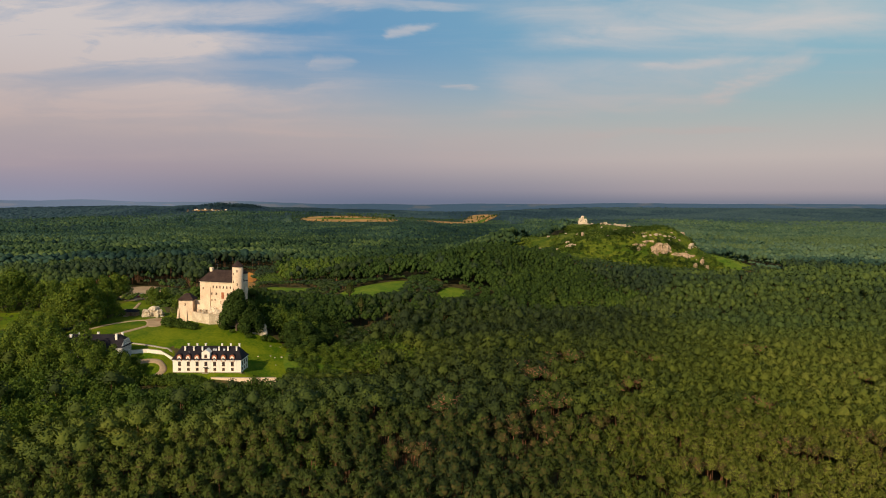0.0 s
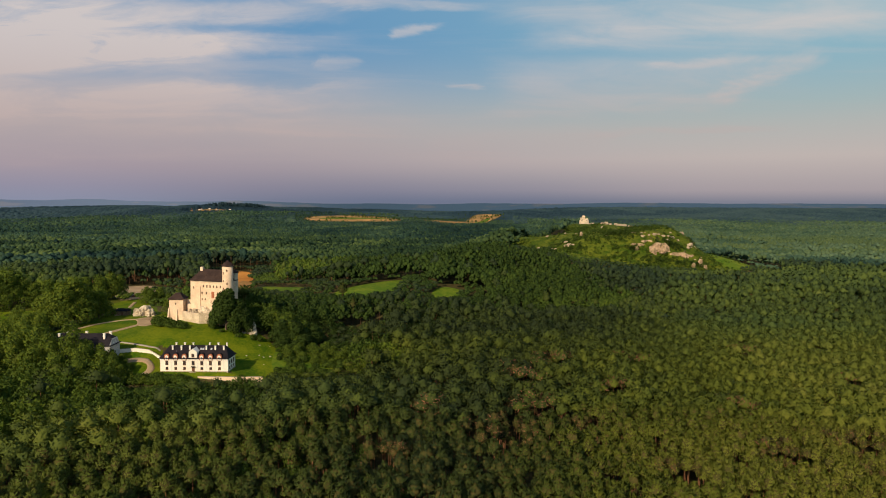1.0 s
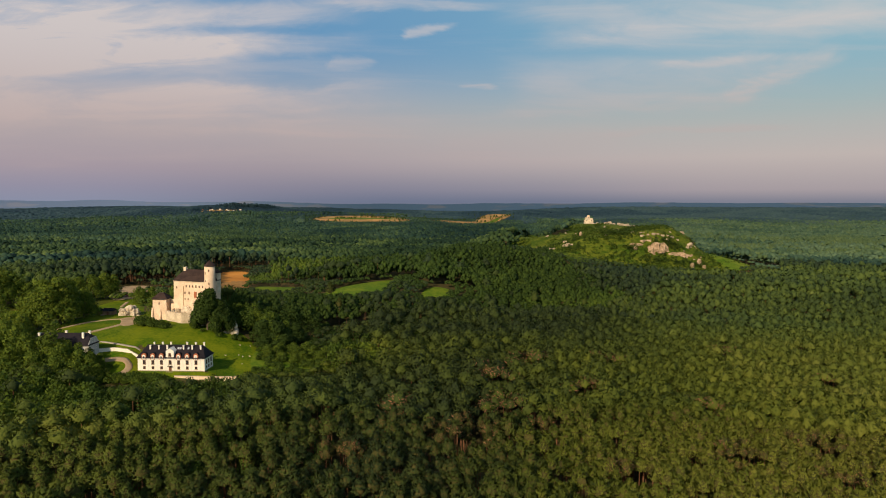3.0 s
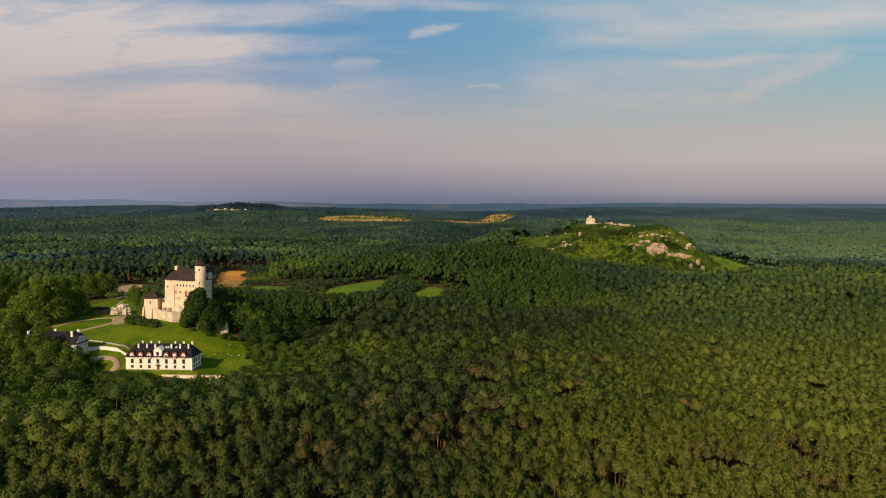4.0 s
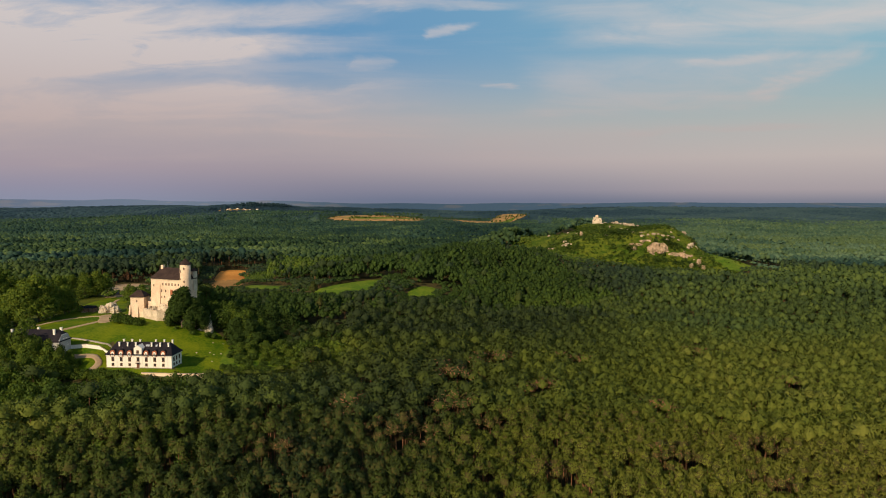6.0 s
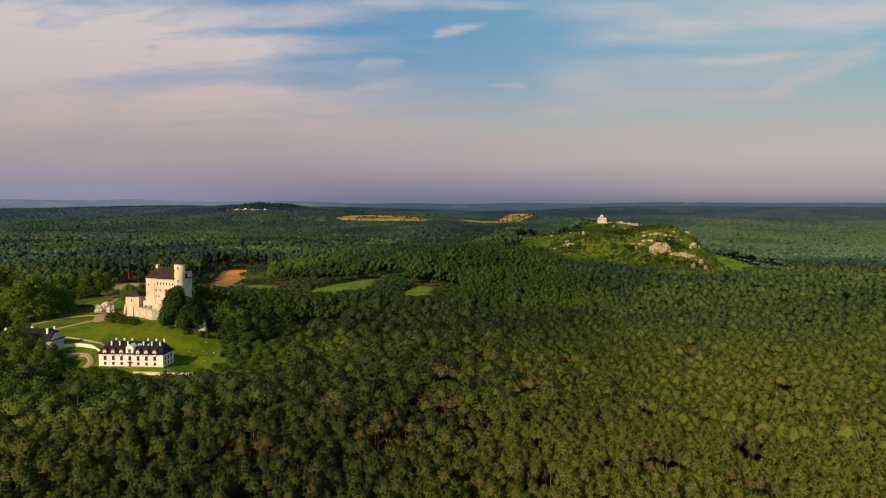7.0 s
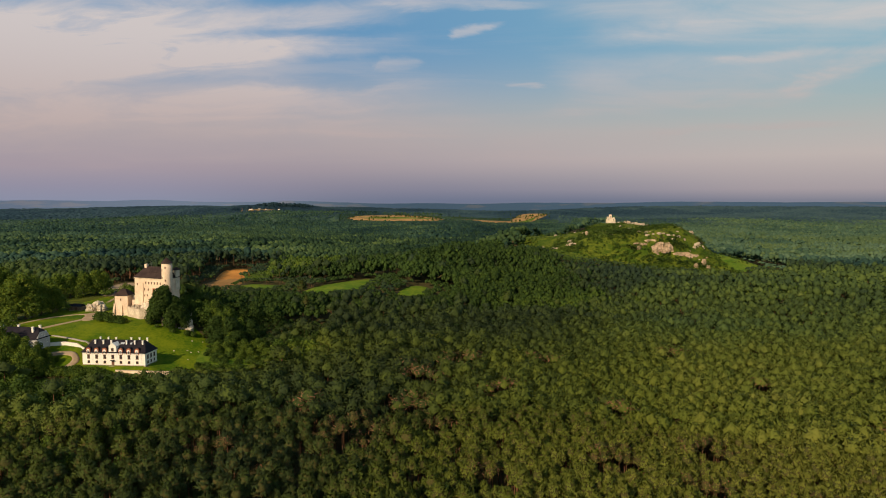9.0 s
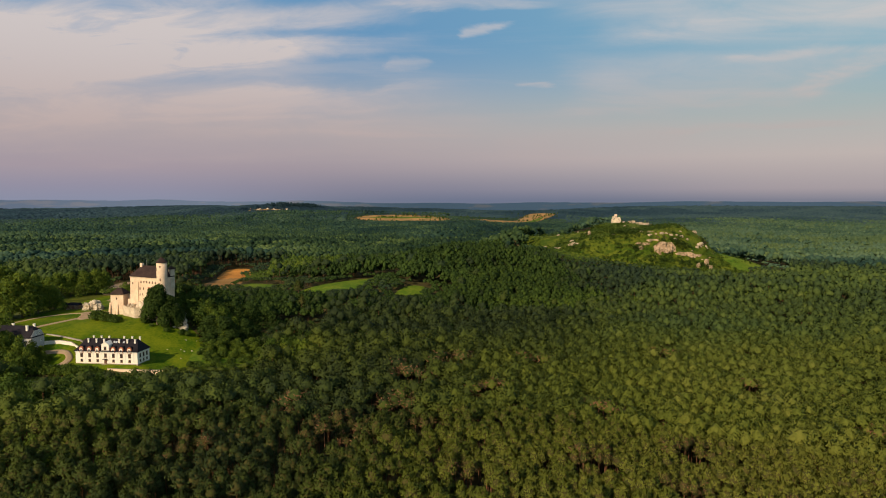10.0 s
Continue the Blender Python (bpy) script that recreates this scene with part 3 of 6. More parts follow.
class Grown:
    """A tree's corners, their normals and its triangles; slot 0 is bark, 1 foliage, 2 dry boughs and a dark core for
    the shade inside a crown.
    """

    def __init__(self):
        self.v, self.n, self.t, self.s, self.count = [], [], [], [], 0

    def add(self, verts, tris, slot, normals):
        v, t, m = np.asarray(verts, float), np.asarray(tris, int), np.asarray(normals, float)
        m = m / (np.linalg.norm(m, axis=1)[:, None] + 1e-9)
        face = np.cross(v[t[:, 1]] - v[t[:, 0]], v[t[:, 2]] - v[t[:, 0]])
        wrong = (face * m[t].sum(1)).sum(1) < 0
        t[wrong] = t[wrong][:, ::-1]
        self.v.append(v), self.n.append(m), self.t.append(t + self.count), self.s.append(np.full(len(t), slot))
        self.count += len(v)

    def limb(self, a, b, ra, rb, sides=5):
        a, b = np.array(a, float), np.array(b, float)
        d = (b - a) / np.linalg.norm(b - a)
        u = np.cross(d, (0.3, 0.9, 0.1))
        u /= np.linalg.norm(u)
        w = np.cross(d, u)
        ang = np.arange(sides) * math.tau / sides
        circle = np.cos(ang)[:, None] * u + np.sin(ang)[:, None] * w
        i = np.arange(sides)
        j = (i + 1) % sides
        self.add(np.concatenate([a + ra * circle, b + rb * circle]), np.concatenate([np.stack([i, j, sides + j], 1), np.stack([i, sides + j, sides + i], 1)]), 0, np.concatenate([circle, circle]))

    def tuft(self, at, out, size, points=6, depth=0.5):
        """A ragged little umbrella of leaves, facing out."""
        at, out = np.asarray(at, float), np.array(out, float) / np.linalg.norm(out)
        u = np.cross(out, (0.12, 0.31, 0.94))
        u /= np.linalg.norm(u) + 1e-9
        w = np.cross(out, u)
        ang = np.arange(points) * math.tau / points + rng.uniform(0, 6)
        reach = size * np.where(np.arange(points) % 2, 0.55, 1.15) * rng.uniform(0.75, 1.2, points)
        fan = np.cos(ang)[:, None] * u + np.sin(ang)[:, None] * w
        rim = at + reach[:, None] * fan - out * size * depth * rng.uniform(0.3, 1.0, points)[:, None]
        i = np.arange(points)
        self.add(np.concatenate([[at + out * size * 0.35], rim]), np.stack([np.zeros(points, int), 1 + i, 1 + (i + 1) % points], 1), 1, np.concatenate([[out], fan + out * 0.5]))

    def sprays(self, at, out, size, slim=0.42, lift=0.25, rise=0.8, loose=0.42, round_=0.35, slot=1):
        """Many single sprays of needles or leaves: one narrow pointed blade each, laid like shingles with tips that stand out."""
        at, out = np.asarray(at, float), np.asarray(out, float)
        k = len(at)
        out = out / np.linalg.norm(out, axis=1)[:, None]
        n = out + rng.normal(0, loose, (k, 3))
        n /= np.linalg.norm(n, axis=1)[:, None]
        along = out * (1, 1, 0.3) * 0.8 + (0, 0, rise) + rng.normal(0, 0.35, (k, 3))
        along -= (1 - lift) * n * (along * n).sum(1)[:, None]
        along /= np.linalg.norm(along, axis=1)[:, None] + 1e-9
        side = np.cross(n, along)
        side /= np.linalg.norm(side, axis=1)[:, None] + 1e-9
        s = (size * rng.uniform(0.7, 1.35, k))[:, None]
        foot, tip = at - along * s * 0.5, at + along * s * 0.7
        v = np.stack([foot - side * s * slim, foot + side * s * slim, tip], 1).reshape(-1, 3)
        shade = np.repeat(round_ * out + (1 - round_) * n, 3, 0) + np.tile(np.array([[0, 0, -0.15], [0, 0, -0.15], [0, 0, 0.3]]), (k, 1))
        self.add(v, np.arange(3 * k).reshape(-1, 3), slot, shade)

    def done(self):
        return np.concatenate(self.v), np.concatenate(self.t), np.concatenate(self.s), np.concatenate(self.n)


def crown(g, cx, cy, top, deep, r, sides=6, tip=0.55, rough=0.16, slot=1):
    """A lumpy crown as one closed mass: a tip, a shoulder, a belly and a drawn-in foot."""
    ang = np.arange(sides) * math.tau / sides + rng.uniform(0, 6)
    v, m = [np.array([[cx + rng.uniform(-0.2, 0.2) * r, cy + rng.uniform(-0.2, 0.2) * r, top]])], [np.array([[0, 0, 1.0]])]
    for k, (share, down, rise) in enumerate(((tip, 0.20, 0.95), (1.0, 0.58, 0.25), (0.62, 1.0, -0.45))):
        aa = ang + k * math.pi / sides
        rr = r * share * (1 + rough * rng.uniform(-1.5, 1.5, sides))
        v.append(np.stack([cx + rr * np.cos(aa), cy + rr * np.sin(aa), top - deep * down * (1 + rough * rng.uniform(-1, 1, sides))], 1))
        m.append(np.stack([np.cos(aa), np.sin(aa), np.full(sides, rise)], 1))
    i = np.arange(sides)
    j = (i + 1) % sides
    t = [np.stack([np.zeros(sides, int), 1 + i, 1 + j], 1)]
    for k in range(2):
        a, b = 1 + k * sides, 1 + (k + 1) * sides
        t += [np.stack([a + i, b + i, a + j], 1), np.stack([a + j, b + i, b + j], 1)]
    g.add(np.concatenate(v), np.concatenate(t), slot, np.concatenate(m))


def pine(sprays, trunk=True, tall=1.0, wide=1.0, size=0.5, slim=0.30, bare=False):
    """A Scots pine, 15 m tall: a reddish stem and a domed crown of boughs that each end in a pad of needles with upswept tips."""
    g = Grown()
    top, deep, R = 15.0 * tall, rng.uniform(3.5, 4.7), 2.35 * wide
    lean = rng.uniform(-0.4, 0.4, 2)
    if trunk:
        g.limb((0, 0, -0.5), (lean[0], lean[1], top - 1.2), 0.20, 0.05, 4 if sprays > 60 else 3)
    # a dark core paints the shade inside the crown
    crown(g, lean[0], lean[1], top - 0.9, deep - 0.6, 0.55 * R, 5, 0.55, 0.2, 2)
    boughs, step = [(rng.uniform(0, 6), 0.25 * R, top - 0.1, 0.05)], deep / 6.5
    h, turn = 0.45, rng.uniform(0, 6)
    while h < deep:
        u = h / deep
        reach = R * min(1.0, 0.14 + 1.0 * u ** 0.9) * (1 - 0.30 * max(0, u - 0.75) / 0.25)
        count = int(round(3.2 + 3.4 * u))
        for k in range(count):
            a = turn + math.tau * k / count + rng.uniform(-0.35, 0.35)
            boughs.append((a, reach * rng.uniform(0.74, 1.20), top - h + rng.uniform(-0.3, 0.3) * step, u))
        turn += 1.3
        h += step
    each = max(2, round(sprays / len(boughs)))
    at, out = [], []
    for a, reach, z, u in boughs:
        f = rng.uniform(0.25, 1.0, each)
        side = rng.uniform(-1, 1, each) * (0.24 + 0.30 * reach)
        r = reach * (0.30 + 0.70 * f)
        c, sn = math.cos(a), math.sin(a)
        at.append(np.stack([lean[0] + r * c - side * sn, lean[1] + r * sn + side * c, z + 0.20 * (f - 0.5) * reach - 0.30 * side ** 2 + rng.uniform(-0.14, 0.14, each)], 1))
        out.append(np.stack([c * (0.25 + 0.75 * u) - 0.3 * side * sn, sn * (0.25 + 0.75 * u) + 0.3 * side * c, np.full_like(f, 1.0 - 0.55 * u)], 1))
    at, out = np.concatenate(at), np.concatenate(out)
    dry = (at[:, 2] < top - (0.30 if bare else 0.82) * deep) & (rng.uniform(0, 1, len(at)) < (0.75 if bare else 0.4))      # bare and withered boughs at the crown's foot
    g.sprays(at[~dry], out[~dry], size, slim, 0.45, 0.70, 0.32, 0.90)
    half = rng.uniform(0, 1, len(at)) < (0.28 if bare else 0.0)
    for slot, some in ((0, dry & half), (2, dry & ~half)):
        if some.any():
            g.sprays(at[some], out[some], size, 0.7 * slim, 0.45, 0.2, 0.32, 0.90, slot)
    return g.done()


def mid_pine(wide=1.0, sprays=24, size=1.1, bare=False):
    """A pine half a kilometre off: a stem, a lumpy pointed crown and ragged bough ends."""
    g = Grown()
    g.limb((0, 0, 3), (0, 0, 11), 0.16, 0.10, 3)
    R, deep = 2.5 * wide, rng.uniform(3.6, 4.8)
    crown(g, 0, 0, 14.8, deep, (0.80 if sprays > 50 else 0.86) * R, 6, rng.uniform(0.30, 0.46), 0.26)
    k = np.arange(sprays)
    u, a = (k + 0.5) / sprays, k * 2.39996 + rng.uniform(-0.3, 0.3, sprays)
    r = R * np.minimum(1.1, 0.25 + 1.0 * u ** 0.6) * rng.uniform(0.85, 1.2, sprays)
    at = np.stack([r * np.cos(a), r * np.sin(a), 15.1 - 0.85 * deep * u ** 1.2 + rng.uniform(-0.15, 0.15, sprays)], 1)
    out = np.stack([np.cos(a) * 0.7, np.sin(a) * 0.7, 0.9 - 0.4 * u], 1)
    dry = bare & (u > 0.3) & (rng.uniform(0, 1, sprays) < 0.7)
    g.sprays(at[~dry], out[~dry], size, 0.30, 0.45, 0.55, 0.32, 0.85)
    if dry.any():
        g.sprays(at[dry], out[dry], size, 0.22, 0.45, 0.2, 0.32, 0.85, 0)
    return g.done()


def mid_broadleaf(spread=1.0, lumps=6, sprays=24):
    """A leafy tree half a kilometre off: round masses leaning together, ragged with leaves."""
    g = Grown()
    for k in range(lumps):
        a, off = k * 2.4 + rng.uniform(-0.4, 0.4), (0.3 if k == 0 else rng.uniform(1.1, 2.0) * spread)
        crown(g, off * math.cos(a), off * math.sin(a), 13.4 - (0 if k == 0 else rng.uniform(0.4, 1.6) + 0.42 * k), rng.uniform(2.4, 3.4), rng.uniform(1.05, 1.6) * spread, 4, 0.62, 0.34)
    k = np.arange(sprays)
    u, a = (k + 0.5) / sprays, k * 2.39996
    r = 2.7 * spread * u ** 0.6
    g.sprays(np.stack([r * np.cos(a), r * np.sin(a), 13.4 - 4.0 * u * u + rng.uniform(-0.5, 0.5, sprays)], 1), np.stack([np.cos(a) * u, np.sin(a) * u, 1.1 - 0.6 * u], 1), 0.95, 0.36, 0.4, 0.4, 0.4, 0.6)
    return g.done()


def far_pine(wide=1.0, tip=0.5):
    """A crown seen from a kilometre off."""
    g = Grown()
    crown(g, 0, 0, 14.8, rng.uniform(3.8, 5.6), 2.8 * wide, 4, tip * rng.uniform(0.85, 1.2), 0.3)
    return g.done()


def dome(points=5, wide=1.0):
    """The crown of a tree so far away that only its lit top counts."""
    g = Grown()
    g.tuft((0, 0, 14.0), (0, 0, 1), 3.9 * wide, points, 1.1)
    return g.done()


def broadleaf(leaves, limbs=True, size=0.5, spread=1.0, slim=0.5):
    """A round-headed leafy tree, 14 m tall: forked stem, uneven crown of several masses with gaps."""
    g = Grown()
    masses = []
    count = 11
    for k in range(count):
        a = k * 2.4 + rng.uniform(-0.5, 0.5)
        u = (k + 0.5) / count
        reach = 3.1 * spread * (1 - 0.8 * u) * rng.uniform(0.75, 1.15)
        masses.append((np.array((reach * math.cos(a), reach * math.sin(a), 3.2 + 8.2 * u + rng.uniform(-0.5, 0.5))), rng.uniform(1.9, 2.7) * (1 - 0.25 * u) * spread ** 0.5))
    if limbs:
        g.limb((0, 0, -0.5), (0, 0, 3.4), 0.36, 0.26, 6)
        for c, r in masses[:6]:
            g.limb((0, 0, 2.4), c, 0.2, 0.05, 4)
        g.limb((0, 0, 3.3), masses[-1][0], 0.24, 0.05, 4)
    each = max(1, leaves // count)
    for c, r in masses:
        k = np.arange(each)
        z = 1 - 1.8 * (k + rng.uniform(0.2, 0.8, each)) / each
        a = k * 2.39996 + c[0]
        d = np.stack([np.sqrt(np.maximum(0, 1 - z * z)) * np.cos(a), np.sqrt(np.maximum(0, 1 - z * z)) * np.sin(a), z], 1)
        g.sprays(c + d * (r * rng.uniform(0.72, 1.1, each))[:, None], d + (0, 0, 0.3) + c * (0.09, 0.09, 0), size, slim, 0.2, 0.5)
    return g.done()


def plant(kinds, which, x, y, scale, tone, sink=0.0, girth=None):
    """Set out trees as one big soup of corners: returns corners, triangles, slots, tones, normals."""
    V, T, S, N, M, count = [], [], [], [], [], 0
    turn = rng.uniform(0, math.tau, len(x))
    z = height(x, y) - sink
    for k, (v, t, s, m) in enumerate(kinds):
        pick = np.nonzero(which == k)[0]
        if not len(pick):
            continue
        c, sn = np.cos(turn[pick])[:, None], np.sin(turn[pick])[:, None]
        sc = scale[pick][:, None]
        wide = sc * rng.uniform(0.88, 1.14, len(pick))[:, None] * (1 if girth is None else girth[pick][:, None])
        P = np.stack([(v[:, 0] * c - v[:, 1] * sn) * wide + x[pick][:, None], (v[:, 0] * sn + v[:, 1] * c) * wide + y[pick][:, None], v[:, 2] * sc + z[pick][:, None]], -1)
        V.append(P.reshape(-1, 3).astype(np.float32))
        M.append(np.stack([m[:, 0] * c - m[:, 1] * sn, m[:, 0] * sn + m[:, 1] * c, np.broadcast_to(m[:, 2], (len(pick), len(m)))], -1).reshape(-1, 3).astype(np.float32))
        T.append((t[None] + (count + np.arange(len(pick)) * len(v))[:, None, None]).reshape(-1, 3).astype(np.int32))
        S.append(np.tile(s, len(pick)))
        N.append(np.repeat(tone[pick], len(t)))
        count += len(pick) * len(v)
    return np.concatenate(V), np.concatenate(T), np.concatenate(S), np.concatenate(N), np.concatenate(M)


def waves(x, y, scale, seed):
    """A smooth wandering value between 0 and 1 over the land."""
    r = np.random.default_rng(seed)
    v = np.zeros(np.shape(x))
    for k in range(7):
        a, f = r.uniform(0, math.tau), r.uniform(0.6, 2.2) / scale
        v += np.sin((x * math.cos(a) + y * math.sin(a)) * f + r.uniform(0, 6)) / 7 ** 0.5
    return 0.5 + 0.5 * np.tanh(v)


def in_view(x, y, slack=0.0):
    """The wedge of land that lies before the flight line."""
    a, b = np.arctan2(x - 46, y - 4), np.arctan2(x + 46, y + 2)
    return ((a > radians(-40 - slack)) | (b > radians(-34.5 - slack))) & ((a < radians(30 + slack)) | (b < radians(36 + slack))) & (y > 60)


# small gaps in the canopy that show the reddish stems behind
GAPS = [(-24, 243, 6.5), (-12, 229, 6.5), (-6, 249, 6), (5, 272, 7), (-44, 263, 6), (-55, 207, 5.5), (1, 304, 7), (20, 328, 6), (-17, 222, 5), (14, 244, 4), (60, 330, 5), (105, 222, 6), (84, 262, 6), (97, 190, 5), (150, 300, 4), (125, 350, 5), (74, 208, 5), (172, 240, 4), (40, 286, 6), (118, 176, 4), (36, 196, 5)]


def wooded(x, y):
    ok = np.ones(np.shape(x), bool)
    for outline, grow in OPEN:
        ok &= ~inside(x, y, smooth_outline(outline, 1), grow)
    ok &= ~((x > -250) & (x < -188) & (y > 318) & (y < 352))          # by the long house
    ok &= ~((x > -200) & (x < -112) & (y > 312) & (y < 350))          # terrace of the white house
    ok &= ~((x > -118) & (x < -86) & (y > 345) & (y < 382))           # between lawn and wood
    ok &= ~((x > -135) & (x < -104) & (y > 376) & (y < 400))          # the great round trees
    ok &= ~((np.hypot(x + 207, y - 404) < 50))                        # castle hill
    for ax, ay, bx, by in ((-296, 618, -246, 592), (-246, 592, -226, 580), (-226, 580, -192, 606)):
        ok &= segment_distance(x, y, ax, ay, bx, by) > 8                 # along the sandy track
    for gx, gy, gr in GAPS:
        ok &= np.hypot(x - gx, y - gy) > gr * np.where(gx > 30, 0.25, 0.5)
    return ok


def scatter(step, near, far, keep=1.0, slack=1.0, view=True, span=0):
    xs, ys = np.arange(-far, far, step), np.arange(-far if span or not view else 60, far + 60, step * 0.88)
    X, Y = np.meshgrid(xs, ys)
    X = X + (np.arange(len(ys)) % 2)[:, None] * step * 0.5
    x, y = X.ravel(), Y.ravel()
    d = np.hypot(x, y)
    ok = (d >= near) & (d < far)
    if not span:
        ok &= in_view(x, y, slack) if view else ~in_view(x, y, 0.5)
    x, y = x[ok], y[ok]
    loose = (0.62 - 0.28 * ease(x, 10, 90) * (1 - ease(y, 430, 520))) * step        # the plantation stands in rows
    x, y = x + rng.uniform(-1, 1, len(x)) * loose, y + rng.uniform(-1, 1, len(x)) * loose
    ok = wooded(x, y) & (rng.uniform(0, 1, len(x)) < keep - 0.18 * np.exp(-(((x + 12) / 38) ** 2 + ((y - 232) / 42) ** 2)))
    return x[ok], y[ok]


def dark_stand(x, y):
    """The block of tall dark pines behind the castle and its park."""
    return ease(x, -500, -470) * (1 - ease(x, -228, -212)) * ease(y, 630, 650) * (1 - ease(y, 800, 900))


def before_hill(x, y):
    return ease(x, 70, 110) * ease(y, 540, 580) * (1 - ease(y, 760, 800))


def leafiness(x, y):
    """The share of leafy trees: round the houses, in the left foreground and on the ridge towards the rocky hill."""
    v = 0.05 + 0.9 * ease(-x, 60, 130) * ease(y, 205 - 0.55 * np.clip(-x - 150, -100, 60), 300 - 0.55 * np.clip(-x - 150, -100, 60)) * (1 - ease(y, 470, 560))
    v += 0.75 * np.exp(-(((x - 60) / 110) ** 2 + ((y - 720) / 190) ** 2)) + 0.5 * np.exp(-(((x + 40) / 90) ** 2 + ((y - 420) / 60) ** 2))
    v += 0.6 * ease(waves(x, y, 160, 3), 0.62, 0.9) * ease(y, 500, 700) + 0.6 * ease(waves(x, y, 42, 91), 0.55, 0.8) * ease(y, 430, 600)
    v += 0.9 * np.exp(-(((x - 38) / 75) ** 4 + ((y - 600) / 95) ** 4)) + np.exp(-(((x - 55) / 34) ** 4 + ((y - 497) / 15) ** 4))
    v += 0.28 * ease(y, 440, 520) + 0.10 * ease(-x, -20, 20) * (1 - ease(y, 260, 300))
    v += np.exp(-(((x + 65) / 20) ** 2 + ((y - 352) / 18) ** 2)) - 0.5 * np.exp(-(((x + 15) / 40) ** 2 + ((y - 250) / 60) ** 2))
    for outline in (MEADOW_A, MEADOW_B, MEADOW_C, FIELD_A, FIELD_B, CAR_PARK, HILL_TOP, UPPER_LAWN):
        v = np.where(inside(x, y, smooth_outline(outline, 1), 1.22), np.maximum(v, 0.55), v)
    v = v * (1 - 0.9 * dark_stand(x, y)) * (1 - 0.65 * before_hill(x, y)) * (1 - 0.75 * ease(x, 90, 160) * (1 - ease(y, 900, 1000)))
    return np.clip(v, 0, 0.96)


VISTAS = [(TONGUE, 260, 0.25), ([(70, 930), (88, 858), (125, 800)], 90, 0.1), (SPOT_A, 45, 0.35), (SPOT_B, 45, 0.35), (VERGE, 70, 0.3), ([(-135, 380), (-104, 382), (-118, 376)], 50, 0.0), (MEADOW_A, 110, 0.5), (MEADOW_B, 90, 0.55), (MEADOW_C, 60, 0.6), (FIELD_A, 170, 0.05), (FIELD_B, 130, 0.0), ([(-268, 596), (-246, 588), (-226, 576), (-206, 586)], 80, 0.0), (UPPER_LAWN, 60, 0.2), (LEFT_MEADOW, 120, 0.15), (CAR_PARK, 60, 0.25), ([(125, 800), (165, 768), (235, 750), (285, 742)], 90, 0.0), ([(266, 772), (290, 750), (288, 775)], 60, 0.15), (FAR_A, 300, 0.2), (FAR_B, 300, 0.1), (FAR_D, 100, 0.4)]


